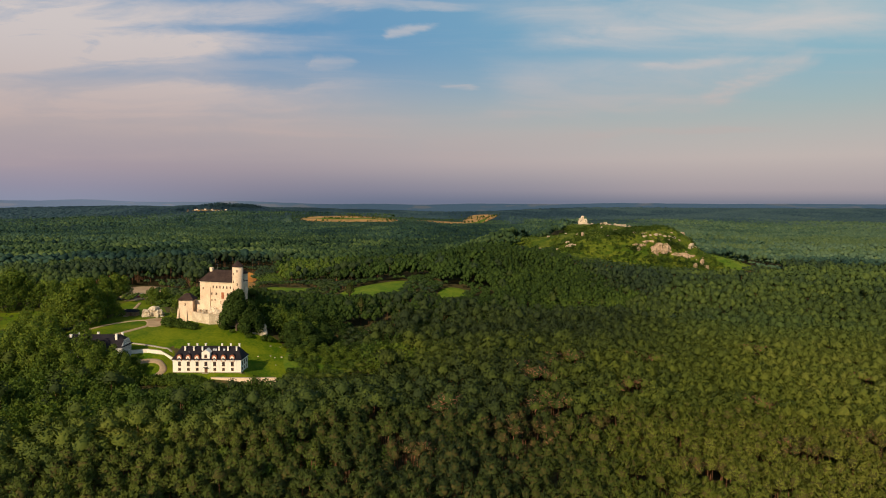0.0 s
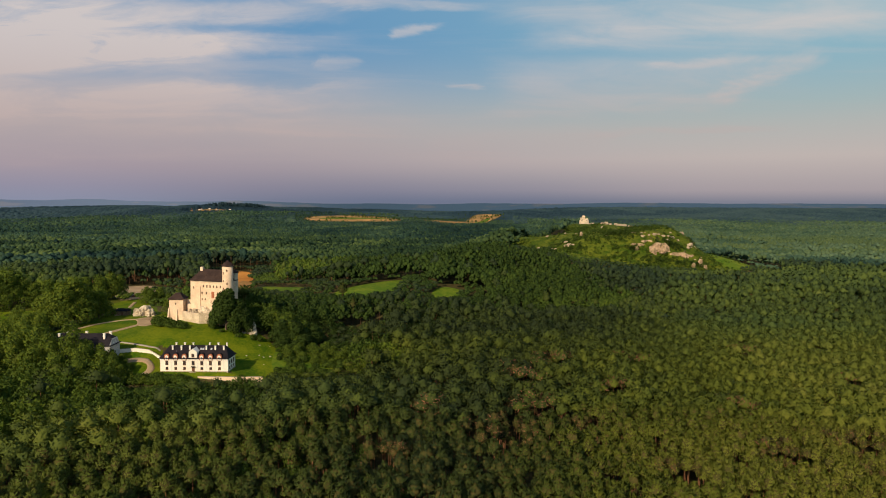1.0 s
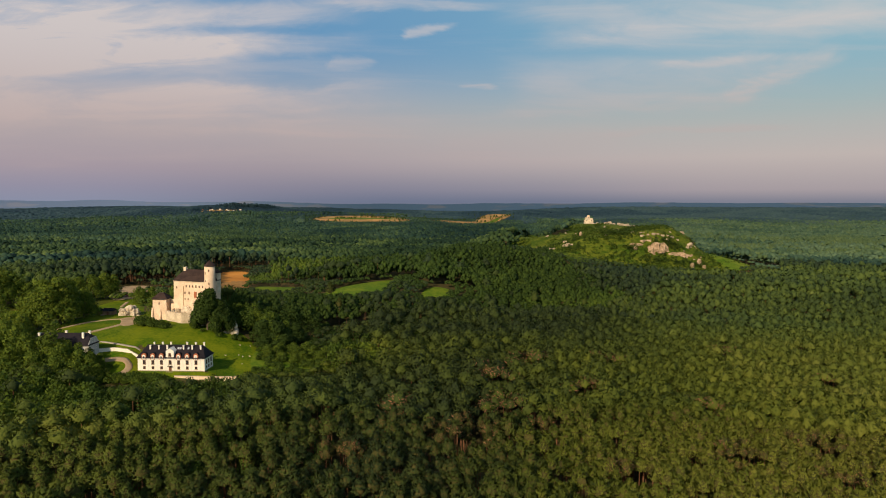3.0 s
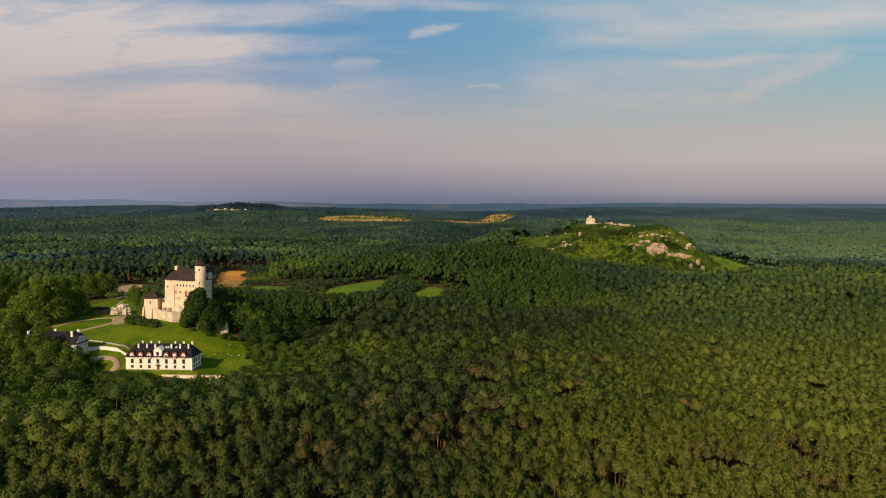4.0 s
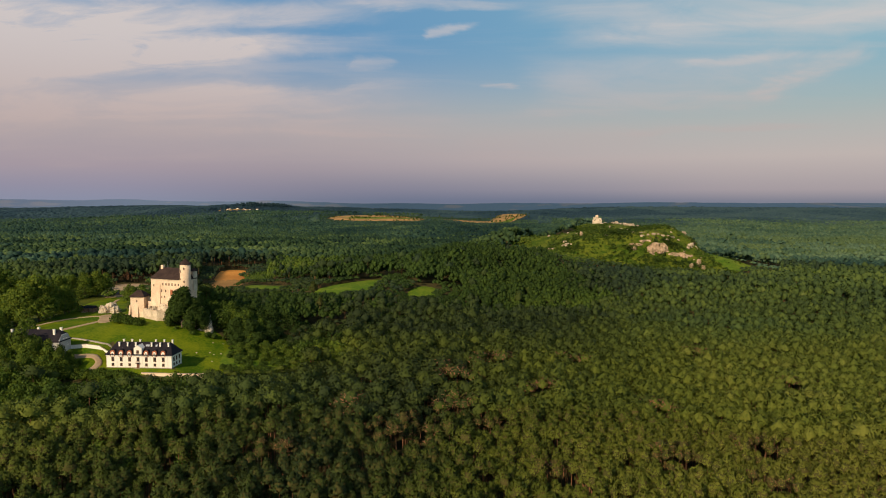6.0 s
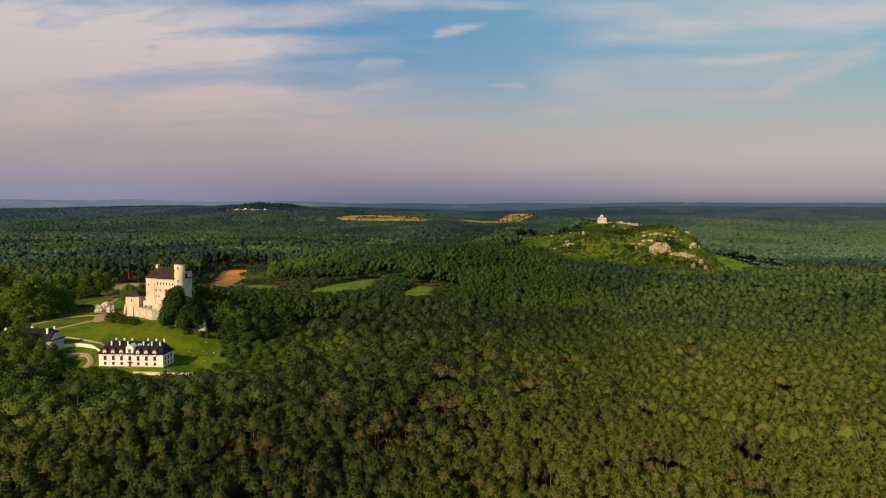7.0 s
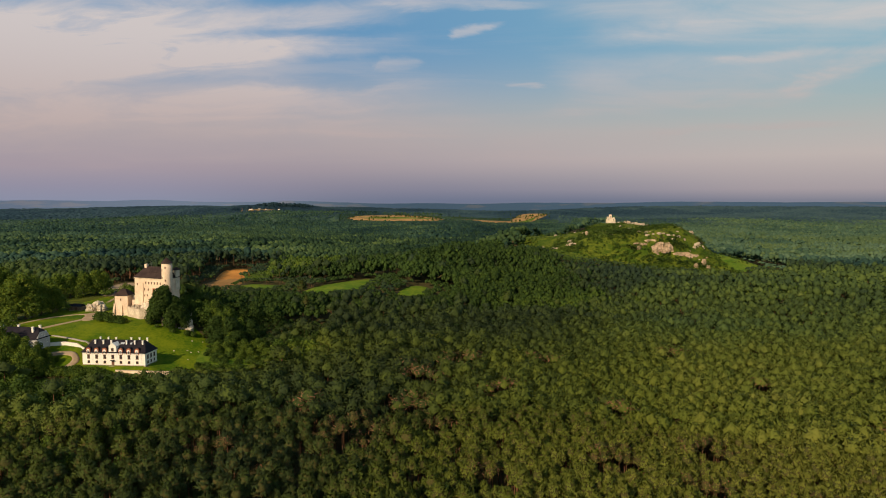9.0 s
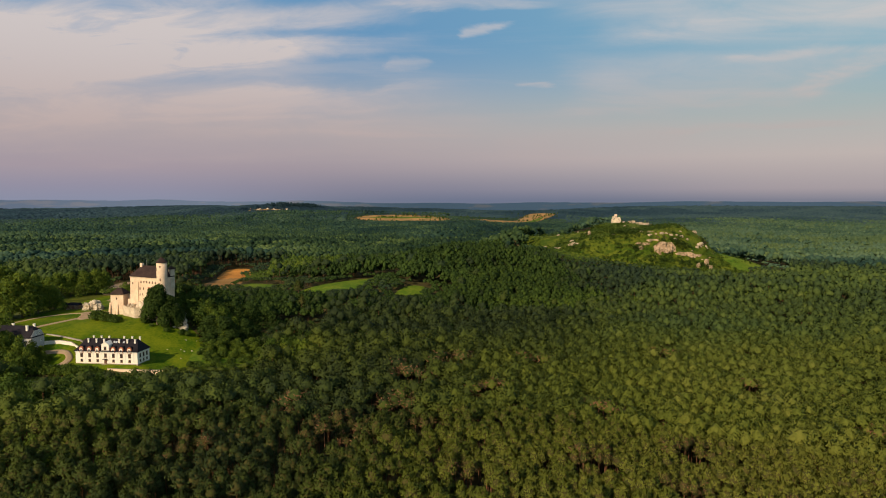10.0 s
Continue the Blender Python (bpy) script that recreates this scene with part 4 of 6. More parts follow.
def wood(name, step, near, far, pines, leafies, label, needles, view=True, keep=1.0, leaves=LEAVES, span=0, shade=0.0):
    x, y = scatter(step, near, far, keep, view=view, span=span)
    # an older, wider-spaced stand on one side, a close young plantation on the other
    old = ease(-x, -70, 10) * (1 - ease(y, 400, 460))
    thin = rng.uniform(0, 1, len(x)) > 0.20 * old
    x, y, old = x[thin], y[thin], old[thin]
    girth = 1.08 + 0.12 * old
    stand = waves(x, y, 60, 11)
    leafy = rng.uniform(0, 1, len(x)) < leafiness(x, y)
    which = np.where(leafy, len(pines) + rng.integers(0, max(1, len(leafies)), len(x)), rng.integers(0, len(pines) - 3, len(x)))
    for gx, gy, gr in GAPS:
        which = np.where(~leafy & (np.hypot(x - gx, y - gy - 3) < 1.5 * gr), len(pines) - 1 - rng.integers(0, 3, len(x)), which)
    age = 0.78 + 0.46 * (0.35 * waves(x, y, 85, 5) + 0.65 * np.floor(4 * waves(x, y, 150, 17)) / 3)
    ragged = 0.11 + 0.08 * ease(-x, -70, 40) + 0.17 * ease(y, 450, 600)                 # an even-aged plantation on one side
    age = age + 0.20 * (waves(x, y, 7, 61) - 0.5)
    scale = age * (1 + ragged * rng.uniform(-1, 1, len(x))) * np.where(leafy, 0.92, 1.0)
    # the trees below the white house stay low enough to show its front
    roof = 84 - 84 * np.hypot(x, y) / np.hypot(-150, 331) - 2.4
    slot = (x / np.maximum(y, 1) > -0.60) & (x / np.maximum(y, 1) < -0.33) & (y > 200) & (y < 322)
    # clearings stay in sight over the tops of the trees before them
    turn, dist = np.arctan2(x, y), np.hypot(x, y)
    for outline, reach, share in VISTAS:
        p = np.array(outline, float)
        pa, pd = np.arctan2(p[:, 0], p[:, 1]), np.hypot(p[:, 0], p[:, 1])
        aim = pd.min() + share * (pd.max() - pd.min())
        front = p[pd.argmin()] * aim / pd.min()
        line = 84 - (84 - ground(front[0], front[1])) * dist / aim - 0.5
        before = (turn > pa.min() - 0.02) & (turn < pa.max() + 0.03) & (dist < pd.max()) & (dist > pd.min() - reach)
        scale = np.where(before, np.minimum(scale, np.maximum(6.5, line - height(x, y)) / 16.0), scale)
    scale = np.where(slot, np.minimum(scale, np.maximum(2.5, roof - height(x, y)) / 15.5), scale)
    # on the camera's side of each gap the trees are lowered, so that the stems behind it show
    for gx, gy, gr in GAPS:
        g = math.hypot(gx, gy)
        near_by, beside = ((gx - x) * gx + (gy - y) * gy) / g, np.abs((x - gx) * gy - (y - gy) * gx) / g
        scale = np.where((near_by > -2) & (near_by < 20) & (beside < gr * 0.85), scale * (0.66 + 0.02 * np.clip(near_by, 0, 20)), scale)
    # only low growth on the steep side of the rocky hill
    scale = np.where((x > 278) & (x < 326) & (y > 805) & (y < 1450), scale * 0.36, scale)
    # trees before the hill's end lowered to fit the camera's view of its grass
    scale = np.where((x > 250) & (x < 306) & (y > 688) & (y < 768), scale * 0.62, scale)
    grove = np.maximum(np.exp(-(((x + 65) / 18) ** 2 + ((y - 352) / 16) ** 2)), np.exp(-(((x + 147) / 12) ** 2 + ((y - 227) / 9) ** 2)))
    grove = np.maximum(grove, np.exp(-(((x - 55) / 34) ** 4 + ((y - 497) / 15) ** 4)))
    ridge = np.exp(-(((x - 38) / 75) ** 4 + ((y - 600) / 95) ** 4))
    scale = scale * (1 + 0.22 * ridge * leafy)
    tone = np.clip(0.24 * rng.uniform(0, 1, len(x)) ** 1.2 + 0.03 + 0.48 * stand + 0.25 * (rng.uniform(0, 1, len(x)) > 0.97), 0, 1)
    # Tones set region by region, with some of the sunlight put into them.
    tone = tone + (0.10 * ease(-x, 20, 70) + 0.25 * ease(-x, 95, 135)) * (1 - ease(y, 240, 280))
    # Lighter to the right: light seen from the sun's side, put into the tone.
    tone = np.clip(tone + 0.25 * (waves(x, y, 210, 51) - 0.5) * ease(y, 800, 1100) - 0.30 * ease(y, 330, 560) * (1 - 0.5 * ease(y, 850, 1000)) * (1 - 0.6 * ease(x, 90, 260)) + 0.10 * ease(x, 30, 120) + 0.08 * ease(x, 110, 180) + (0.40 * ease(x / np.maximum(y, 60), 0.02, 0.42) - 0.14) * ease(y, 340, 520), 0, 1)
    # Lighter far to the left: sunlit sides of the trees, put into the tone.
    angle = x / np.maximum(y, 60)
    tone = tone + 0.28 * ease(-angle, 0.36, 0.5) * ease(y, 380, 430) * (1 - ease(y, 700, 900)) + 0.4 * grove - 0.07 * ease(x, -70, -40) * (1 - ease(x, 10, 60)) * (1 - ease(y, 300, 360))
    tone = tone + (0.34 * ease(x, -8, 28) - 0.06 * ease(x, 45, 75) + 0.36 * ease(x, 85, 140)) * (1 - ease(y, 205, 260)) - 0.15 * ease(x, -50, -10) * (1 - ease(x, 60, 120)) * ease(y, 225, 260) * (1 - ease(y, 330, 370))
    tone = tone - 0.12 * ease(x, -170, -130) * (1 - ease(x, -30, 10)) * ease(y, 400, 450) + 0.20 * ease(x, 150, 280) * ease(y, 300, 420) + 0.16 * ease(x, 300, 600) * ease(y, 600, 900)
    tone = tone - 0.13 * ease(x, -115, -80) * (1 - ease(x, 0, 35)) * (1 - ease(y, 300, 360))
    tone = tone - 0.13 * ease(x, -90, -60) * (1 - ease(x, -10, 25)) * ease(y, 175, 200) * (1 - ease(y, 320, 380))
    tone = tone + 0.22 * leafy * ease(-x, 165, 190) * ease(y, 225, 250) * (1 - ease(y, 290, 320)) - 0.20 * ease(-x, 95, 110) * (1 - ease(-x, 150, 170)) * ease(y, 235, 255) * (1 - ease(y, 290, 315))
    hollow = np.exp(-(((x + 12) / 38) ** 2 + ((y - 232) / 42) ** 2))
    scale = scale * (1 + 0.22 * hollow * rng.uniform(-1, 0.8, len(x)))
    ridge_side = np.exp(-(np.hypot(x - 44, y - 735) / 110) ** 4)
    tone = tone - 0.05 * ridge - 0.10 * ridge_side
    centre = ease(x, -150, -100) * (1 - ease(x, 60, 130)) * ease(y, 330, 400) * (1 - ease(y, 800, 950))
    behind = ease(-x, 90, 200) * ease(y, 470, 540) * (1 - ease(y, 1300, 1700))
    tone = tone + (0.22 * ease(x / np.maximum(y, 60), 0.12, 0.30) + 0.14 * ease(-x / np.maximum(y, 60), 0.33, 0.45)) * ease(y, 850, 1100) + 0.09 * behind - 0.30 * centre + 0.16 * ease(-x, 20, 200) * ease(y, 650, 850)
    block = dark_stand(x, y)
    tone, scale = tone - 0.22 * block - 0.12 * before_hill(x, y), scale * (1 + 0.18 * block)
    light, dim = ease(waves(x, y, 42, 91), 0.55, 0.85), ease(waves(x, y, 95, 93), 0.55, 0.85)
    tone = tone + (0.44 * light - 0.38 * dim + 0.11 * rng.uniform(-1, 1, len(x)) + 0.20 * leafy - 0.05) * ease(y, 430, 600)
    # Haze put into the tones: contrast fades with distance.
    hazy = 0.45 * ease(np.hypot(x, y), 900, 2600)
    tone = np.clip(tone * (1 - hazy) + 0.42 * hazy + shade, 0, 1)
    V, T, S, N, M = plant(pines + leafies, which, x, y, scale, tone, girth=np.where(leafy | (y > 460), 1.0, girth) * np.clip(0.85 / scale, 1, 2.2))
    broad = np.concatenate([np.repeat(np.full((which == k).sum(), k >= len(pines)), len((pines + leafies)[k][1])) for k in range(len(pines + leafies))])
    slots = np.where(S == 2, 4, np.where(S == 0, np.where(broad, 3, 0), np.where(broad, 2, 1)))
    # Bluer stands, and haze painted in as a bluer hue with distance.
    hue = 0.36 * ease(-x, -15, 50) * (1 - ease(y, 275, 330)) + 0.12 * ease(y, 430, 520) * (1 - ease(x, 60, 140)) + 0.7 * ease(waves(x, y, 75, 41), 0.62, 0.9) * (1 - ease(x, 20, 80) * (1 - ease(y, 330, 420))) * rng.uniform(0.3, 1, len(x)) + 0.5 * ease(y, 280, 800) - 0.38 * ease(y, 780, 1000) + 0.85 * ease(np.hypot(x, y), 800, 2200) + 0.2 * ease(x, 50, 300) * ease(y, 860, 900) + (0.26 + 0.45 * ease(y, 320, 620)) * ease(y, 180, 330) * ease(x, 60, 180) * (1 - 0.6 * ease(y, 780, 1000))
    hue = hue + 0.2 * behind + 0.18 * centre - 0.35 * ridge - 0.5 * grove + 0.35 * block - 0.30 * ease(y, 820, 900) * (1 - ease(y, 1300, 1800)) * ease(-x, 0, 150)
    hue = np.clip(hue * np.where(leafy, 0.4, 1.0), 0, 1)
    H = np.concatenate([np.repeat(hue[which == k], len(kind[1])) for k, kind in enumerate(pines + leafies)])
    ob = new(name, mesh_from(name, V, T, [BARK, needles, leaves, BARK_GREY, TWIGS_AND_SHADE], slots, N, H, M))
    return tagged(ob, label, "forest", kind="stuff")


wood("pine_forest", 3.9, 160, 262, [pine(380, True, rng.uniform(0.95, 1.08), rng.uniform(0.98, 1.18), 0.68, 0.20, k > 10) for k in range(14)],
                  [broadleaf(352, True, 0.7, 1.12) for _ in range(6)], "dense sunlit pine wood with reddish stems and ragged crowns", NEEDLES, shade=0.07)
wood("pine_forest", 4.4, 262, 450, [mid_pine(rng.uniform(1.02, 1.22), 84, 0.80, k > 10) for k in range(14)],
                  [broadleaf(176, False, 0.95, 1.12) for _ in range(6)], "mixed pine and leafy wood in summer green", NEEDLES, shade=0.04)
# Lowered tone (shade) stands in for the self-shadow that solid crowns lack.
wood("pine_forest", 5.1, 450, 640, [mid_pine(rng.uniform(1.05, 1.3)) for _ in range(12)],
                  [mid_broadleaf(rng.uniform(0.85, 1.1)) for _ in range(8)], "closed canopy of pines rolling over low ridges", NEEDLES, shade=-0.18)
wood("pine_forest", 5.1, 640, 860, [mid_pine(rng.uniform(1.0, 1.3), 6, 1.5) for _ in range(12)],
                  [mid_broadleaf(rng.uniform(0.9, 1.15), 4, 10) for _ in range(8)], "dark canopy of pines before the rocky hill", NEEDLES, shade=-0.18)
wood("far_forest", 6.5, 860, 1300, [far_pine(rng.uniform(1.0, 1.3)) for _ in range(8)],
                  [far_pine(rng.uniform(1.0, 1.25), 0.58) for _ in range(5)], "dark green woods behind the castle and the rocky hill", HAZED_MID_NEEDLES, leaves=HAZED_MID_NEEDLES)
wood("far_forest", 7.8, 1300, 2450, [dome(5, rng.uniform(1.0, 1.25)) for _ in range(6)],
                  [dome(6, 1.1)], "endless dark green woods stretching to the horizon", HAZED_MID_NEEDLES, leaves=HAZED_MID_NEEDLES)
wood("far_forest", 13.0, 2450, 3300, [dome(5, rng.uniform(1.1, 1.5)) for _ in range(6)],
                  [dome(6, 1.6)], "hazy woods at the foot of the far hills", HAZED_MID_NEEDLES, leaves=HAZED_MID_NEEDLES)
wood("pine_forest", 4.7, 0, 84, [pine(96, True, 1.0, 1.55, 1.35, 0.30) for _ in range(9)],
                  [mid_broadleaf(1.1, 6, 24) for _ in range(3)], "pine wood beneath the flight line", NEEDLES, span=84)
wood("pine_forest", 5.2, 84, 162, [mid_pine(1.35, 22, 1.2) for _ in range(6)],
                  [mid_broadleaf(1.1, 3, 6)], "pine wood round the flight line", NEEDLES, span=162)
wood("far_forest", 14, 162, 900, [dome(5, 1.9) for _ in range(5)],
                  [dome(6, 1.9)], "pine woods spreading away behind the flight line", NEEDLES, view=False)

# the woods farthest off: one rough canopy
ang = np.radians(np.linspace(-43, 43, 760))
rad = 2400 + (4790 - 2400) * np.linspace(0, 1, 110) ** 1.25
A, R = np.meshgrid(ang, rad)
A = A + rng.uniform(-0.4, 0.4, A.shape) * (ang[1] - ang[0])
R = R + rng.uniform(-0.45, 0.45, R.shape) * np.gradient(rad)[:, None]
CX, CY = R * np.sin(A), R * np.cos(A)
CZ = height(CX, CY) + 9 + 6 * waves(CX, CY, 130, 21) + rng.uniform(-5.0, 5.0, CX.shape)
bare = np.zeros(CX.shape, bool)
for outline, grow in OPEN[9:12]:
    bare |= inside(CX, CY, smooth_outline(outline, 1), grow)
for outline in (FAR_A, FAR_B):
    p = np.array(outline, float)
    pa, pd = np.arctan2(p[:, 0], p[:, 1]), np.hypot(p[:, 0], p[:, 1])
    aim = pd.min() + 0.12 * (pd.max() - pd.min())
    front = p[pd.argmin()] * aim / pd.min()
    line = 84 - (84 - ground(front[0], front[1])) * R / aim
    before = (A > pa.min() - 0.01) & (A < pa.max() + 0.01) & (R < pd.max()) & (R > pd.min() - 700)
    CZ = np.where(before, np.maximum(height(CX, CY) + 1.5, np.minimum(CZ, line)), CZ)
CZ[bare] = height(CX[bare], CY[bare]) - 6
CZ[-1] -= 30
tri = grid_tris(len(rad), len(ang))
FX, FY = CX.ravel()[tri[:, 0]], CY.ravel()[tri[:, 0]]
# Share of triangles in the haze-coloured material, growing with distance.
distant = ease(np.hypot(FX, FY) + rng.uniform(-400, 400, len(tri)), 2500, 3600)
me = mesh_from("far_canopy", np.stack([CX, CY, CZ], -1).reshape(-1, 3), tri, [HAZED_MID_NEEDLES, HAZED_FAR_NEEDLES], (rng.uniform(0, 1, len(tri)) < distant).astype(int), np.clip(rng.uniform(0.0, 0.36, len(tri)) + 0.45 * waves(FX, FY, 260, 51) + 0.35 * ease(waves(FX, FY * 0.4, 70, 53), 0.5, 0.85) + 0.30 * ease(FX, 200, 1200), 0, 1), np.clip(0.75 + 0.25 * distant, 0, 1))
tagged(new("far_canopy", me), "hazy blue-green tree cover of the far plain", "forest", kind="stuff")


# ---- kinds of parts that repeat ----
def window_mesh(w, h, frame_mat, bars=True, name="window"):
    """A framed window with its glass, facing -y, its foot at the origin."""
    bm = boxes((-w / 2, w / 2, -0.10, 0.05, 0, 0.12), (-w / 2, w / 2, -0.10, 0.05, h - 0.12, h), (-w / 2, -w / 2 + 0.12, -0.10, 0.05, 0.12, h - 0.12), (w / 2 - 0.12, w / 2, -0.10, 0.05, 0.12, h - 0.12))
    if bars:
        box(bm, -0.05, 0.05, -0.08, 0.04, 0.12, h - 0.12)
    box(bm, -w / 2 - 0.12, w / 2 + 0.12, -0.18, 0.02, -0.12, -0.004)
    a = bpy.data.meshes.new(name)
    bm.to_mesh(a)
    bm.free()
    a.materials.append(frame_mat)
    bm = boxes((-w / 2 + 0.1, w / 2 - 0.1, -0.045, 0.03, 0.1, h - 0.1))
    b = bpy.data.meshes.new("pane")
    bm.to_mesh(b)
    bm.free()
    b.materials.append(GLASS)
    return a, b


def set_window(kind, parent, m):
    w = piece("window", kind[0], parent, m)
    piece("pane", kind[1], w, Matrix())
    return w


def chimney(parent, x, y, z0, z1, w=0.95, d=0.75, mat=None):
    c = part("chimney", boxes((x - w / 2, x + w / 2, y - d / 2, y + d / 2, z0, z1)), mat or RENDERED, parent)
    part("chimney_cap", boxes((x - w / 2 - 0.1, x + w / 2 + 0.1, y - d / 2 - 0.1, y + d / 2 + 0.1, z1 + 0.003, z1 + 0.2)), WHITE_FRAME, c)
    return c


def hip_roof(x0, x1, y0, y1, z, ridge, inset, kick=0.0):
    """A hipped roof with a slightly flared foot; ridge along x."""
    mid = (y0 + y1) / 2
    bm = bmesh.new()
    k = 0.16
    ring_a = rect(x0, x1, y0, y1, z)
    ring_b = rect(x0, x1, y0, y1, z + 0.25)
    q = k * (y1 - y0) / 2
    ring_c = rect(x0 + inset * k, x1 - inset * k, y0 + q, y1 - q, z + 0.25 + (ridge - z) * (k - kick))
    ring_d = [(x0 + inset, mid - 0.12, ridge), (x1 - inset, mid - 0.12, ridge), (x1 - inset, mid + 0.12, ridge), (x0 + inset, mid + 0.12, ridge)]
    return loft(bm, [ring_a, ring_b, ring_c, ring_d])


# ---- the white house below the castle ----
HL, HD = 33.3, 11.4
house = base_of("manor_house", pose(-173.0, 329.9, 0, 0, 0, -0.8), "long white manor house with dark mansard roof and orange dormers", "house")
part("wall", boxes((0, HL, 0, HD, -1.5, 6.6)), RENDERED, house)
part("plinth", boxes((-0.12, HL + 0.12, -0.12, HD + 0.12, -1.5, 0.55)), PAVING, house)
part("cornice", boxes((-0.25, HL + 0.25, -0.25, HD + 0.25, 6.25, 6.68)), WHITE_FRAME, house)
roof = part("roof", hip_roof(-0.6, HL + 0.6, -0.6, HD + 0.6, 6.69, 12.3, 3.4, 0.05), SLATE, house, "dark slate hipped roof")
tall, low = window_mesh(1.4, 2.05, FRAME), window_mesh(1.25, 1.35, FRAME)
BAYS = [3.3, 7.6, 11.9, 16.2, 20.45, 24.75, 29.1]
for i, x in enumerate(BAYS):
    set_window(tall, house, pose(x, 0, 3.6))
    if i != 3:
        set_window(low, house, pose(x, 0, 1.25))
    part("pilaster", boxes((x + 2.0, x + 2.28, -0.06, 0.02, 0.56, 6.24)), WHITE_FRAME, house)
for y in (2.6, 5.7, 8.8):
    set_window(tall, house, pose(HL, y, 3.55, 0, 0, 90))
    set_window(low, house, pose(HL, y, 1.25, 0, 0, 90))
    set_window(tall, house, pose(0, y, 3.55, 0, 0, -90))
door = part("door", boxes((15.5, 16.9, -0.12, 0.02, 0.2, 2.6)), FRAME, house, "dark brown entrance door")
part("door_canopy", boxes((15.2, 17.2, -1.2, 0.0, 2.75, 2.95)), SLATE, house)
part("stair", boxes((14.6, 17.8, -1.6, -0.13, -1.5, 0.15), (14.6, 17.8, -2.2, -1.6, -1.5, -0.2), (14.6, 17.8, -2.8, -2.2, -1.5, -0.55)), PAVING, house)


def arch(bm, w, h, y0, y1, z0, inner=0.0):
    """A round-headed slab standing in the x-z plane."""
    pts = [(-w / 2, z0), (w / 2, z0), (w / 2, z0 + h - w / 2)]
    pts += [(w / 2 * math.cos(a), z0 + h - w / 2 + w / 2 * math.sin(a)) for a in np.linspace(0.3, math.pi - 0.3, 8)]
    pts += [(-w / 2, z0 + h - w / 2)]
    return loft(bm, [[(x, y1, z) for x, z in pts], [(x, y0, z) for x, z in pts]])


dormer_win = window_mesh(1.0, 1.45, WHITE_FRAME)
for i, x in enumerate(BAYS):
    if i == 3:
        continue
    m = pose(x, 0, 0)
    dormer = part("dormer", boxes((-0.95, 0.95, 0.05, 2.6, 6.5, 8.3)), RENDERED, house)
    dormer.matrix_basis = m
    part("dormer_front", arch(bmesh.new(), 2.35, 3.1, -0.32, 0.3, 6.0), BRICK_RED, dormer, "orange arched dormer surround")
    part("dormer_cheek", arch(bmesh.new(), 1.55, 2.4, -0.37, -0.325, 6.05), RENDERED, dormer)
    part("dormer_roof", arch(bmesh.new(), 2.5, 2.9, 0.31, 3.8, 6.45), SLATE, dormer)
    set_window(dormer_win, dormer, pose(0, -0.37, 6.4))
gable = part("centre_gable", loft(bmesh.new(), [[(x, y, z) for x, z in ((14.2, 6.3), (18.2, 6.3), (18.2, 10.2), (17.3, 10.9), (16.2, 11.5), (15.1, 10.9), (14.2, 10.2))] for y in (2.8, -0.15)]), RENDERED, house, "white shaped gable")
part("gable_coping", loft(bmesh.new(), [[(x, y, z) for x, z in ((14.0, 10.1), (14.2, 10.1), (16.2, 11.45), (18.2, 10.1), (18.4, 10.1), (16.2, 11.75))] for y in (5.2, -0.3)]), WHITE_FRAME, gable)
set_window(window_mesh(1.3, 1.6, FRAME), gable, pose(16.2, -0.15, 7.6))
for x in (4.9, 9.2, 13.4, 21.6, 26.0, 30.2):
    chimney(house, x, 3.7, 8.8, 12.2, 0.68, 0.6)
    chimney(house, x + 0.2, 7.9, 8.8, 12.9, 0.68, 0.6)
glow = plain("skylight_glass", (0.42, 0.45, 0.50), 0.15)
for x, y, z in ((7.1, 2.7, 9.4), (18.9, 3.9, 10.75), (20.0, 3.9, 10.75), (19.6, 1.9, 8.6), (24.0, 3.9, 10.75), (27.9, 2.6, 9.3)):
    sky_light = part("skylight", boxes((-0.45, 0.45, -0.55, 0.55, -0.3, 0.16)), glow, roof)
    sky_light.matrix_basis = pose(x, y, z, 46)


def terrace_wall(points, h, thick, mat, name, label, foot=2.5, top=None):
    """A free-standing wall along a line, following the ground unless its crest is given."""
    t = base_of(name, pose(points[0][0], points[0][1], ground(*points[0])), label, "wall")
    z_base = ground(*points[0])
    for (ax, ay), (bx, by) in zip(points, points[1:]):
        d = Vector((bx - ax, by - ay, 0))
        s = Vector((-d.y, d.x, 0)).normalized() * thick / 2
        bm = bmesh.new()
        rings = []
        for x, y in ((ax, ay), (bx, by)):
            g = ground(x, y)
            crest = (top if top is not None else g + h) - z_base
            p = Vector((x - points[0][0], y - points[0][1], 0))
            rings.append([(p.x - s.x, p.y - s.y, g - foot - z_base), (p.x + s.x, p.y + s.y, g - foot - z_base), (p.x + s.x, p.y + s.y, crest), (p.x - s.x, p.y - s.y, crest)])
        loft(bm, rings)
        body = part("wall_section", bm, mat, t)
        cap = [[(x * 1.0, y, z) for x, y, z in ((r[2][0] + s.x * 0.25, r[2][1] + s.y * 0.25, r[2][2] + 0.004), (r[2][0] + s.x * 0.25, r[2][1] + s.y * 0.25, r[2][2] + 0.14), (r[3][0] - s.x * 0.25, r[3][1] - s.y * 0.25, r[3][2] + 0.14), (r[3][0] - s.x * 0.25, r[3][1] - s.y * 0.25, r[3][2] + 0.004))] for r in rings]
        part("coping", loft(bmesh.new(), cap), PAVING, body)
    return t


terrace_wall([(-170, 325.6), (-160.5, 325.2)], 0, 0.5, MASONRY, "retaining_wall", "low white retaining wall below the manor terrace", 3, -0.8)
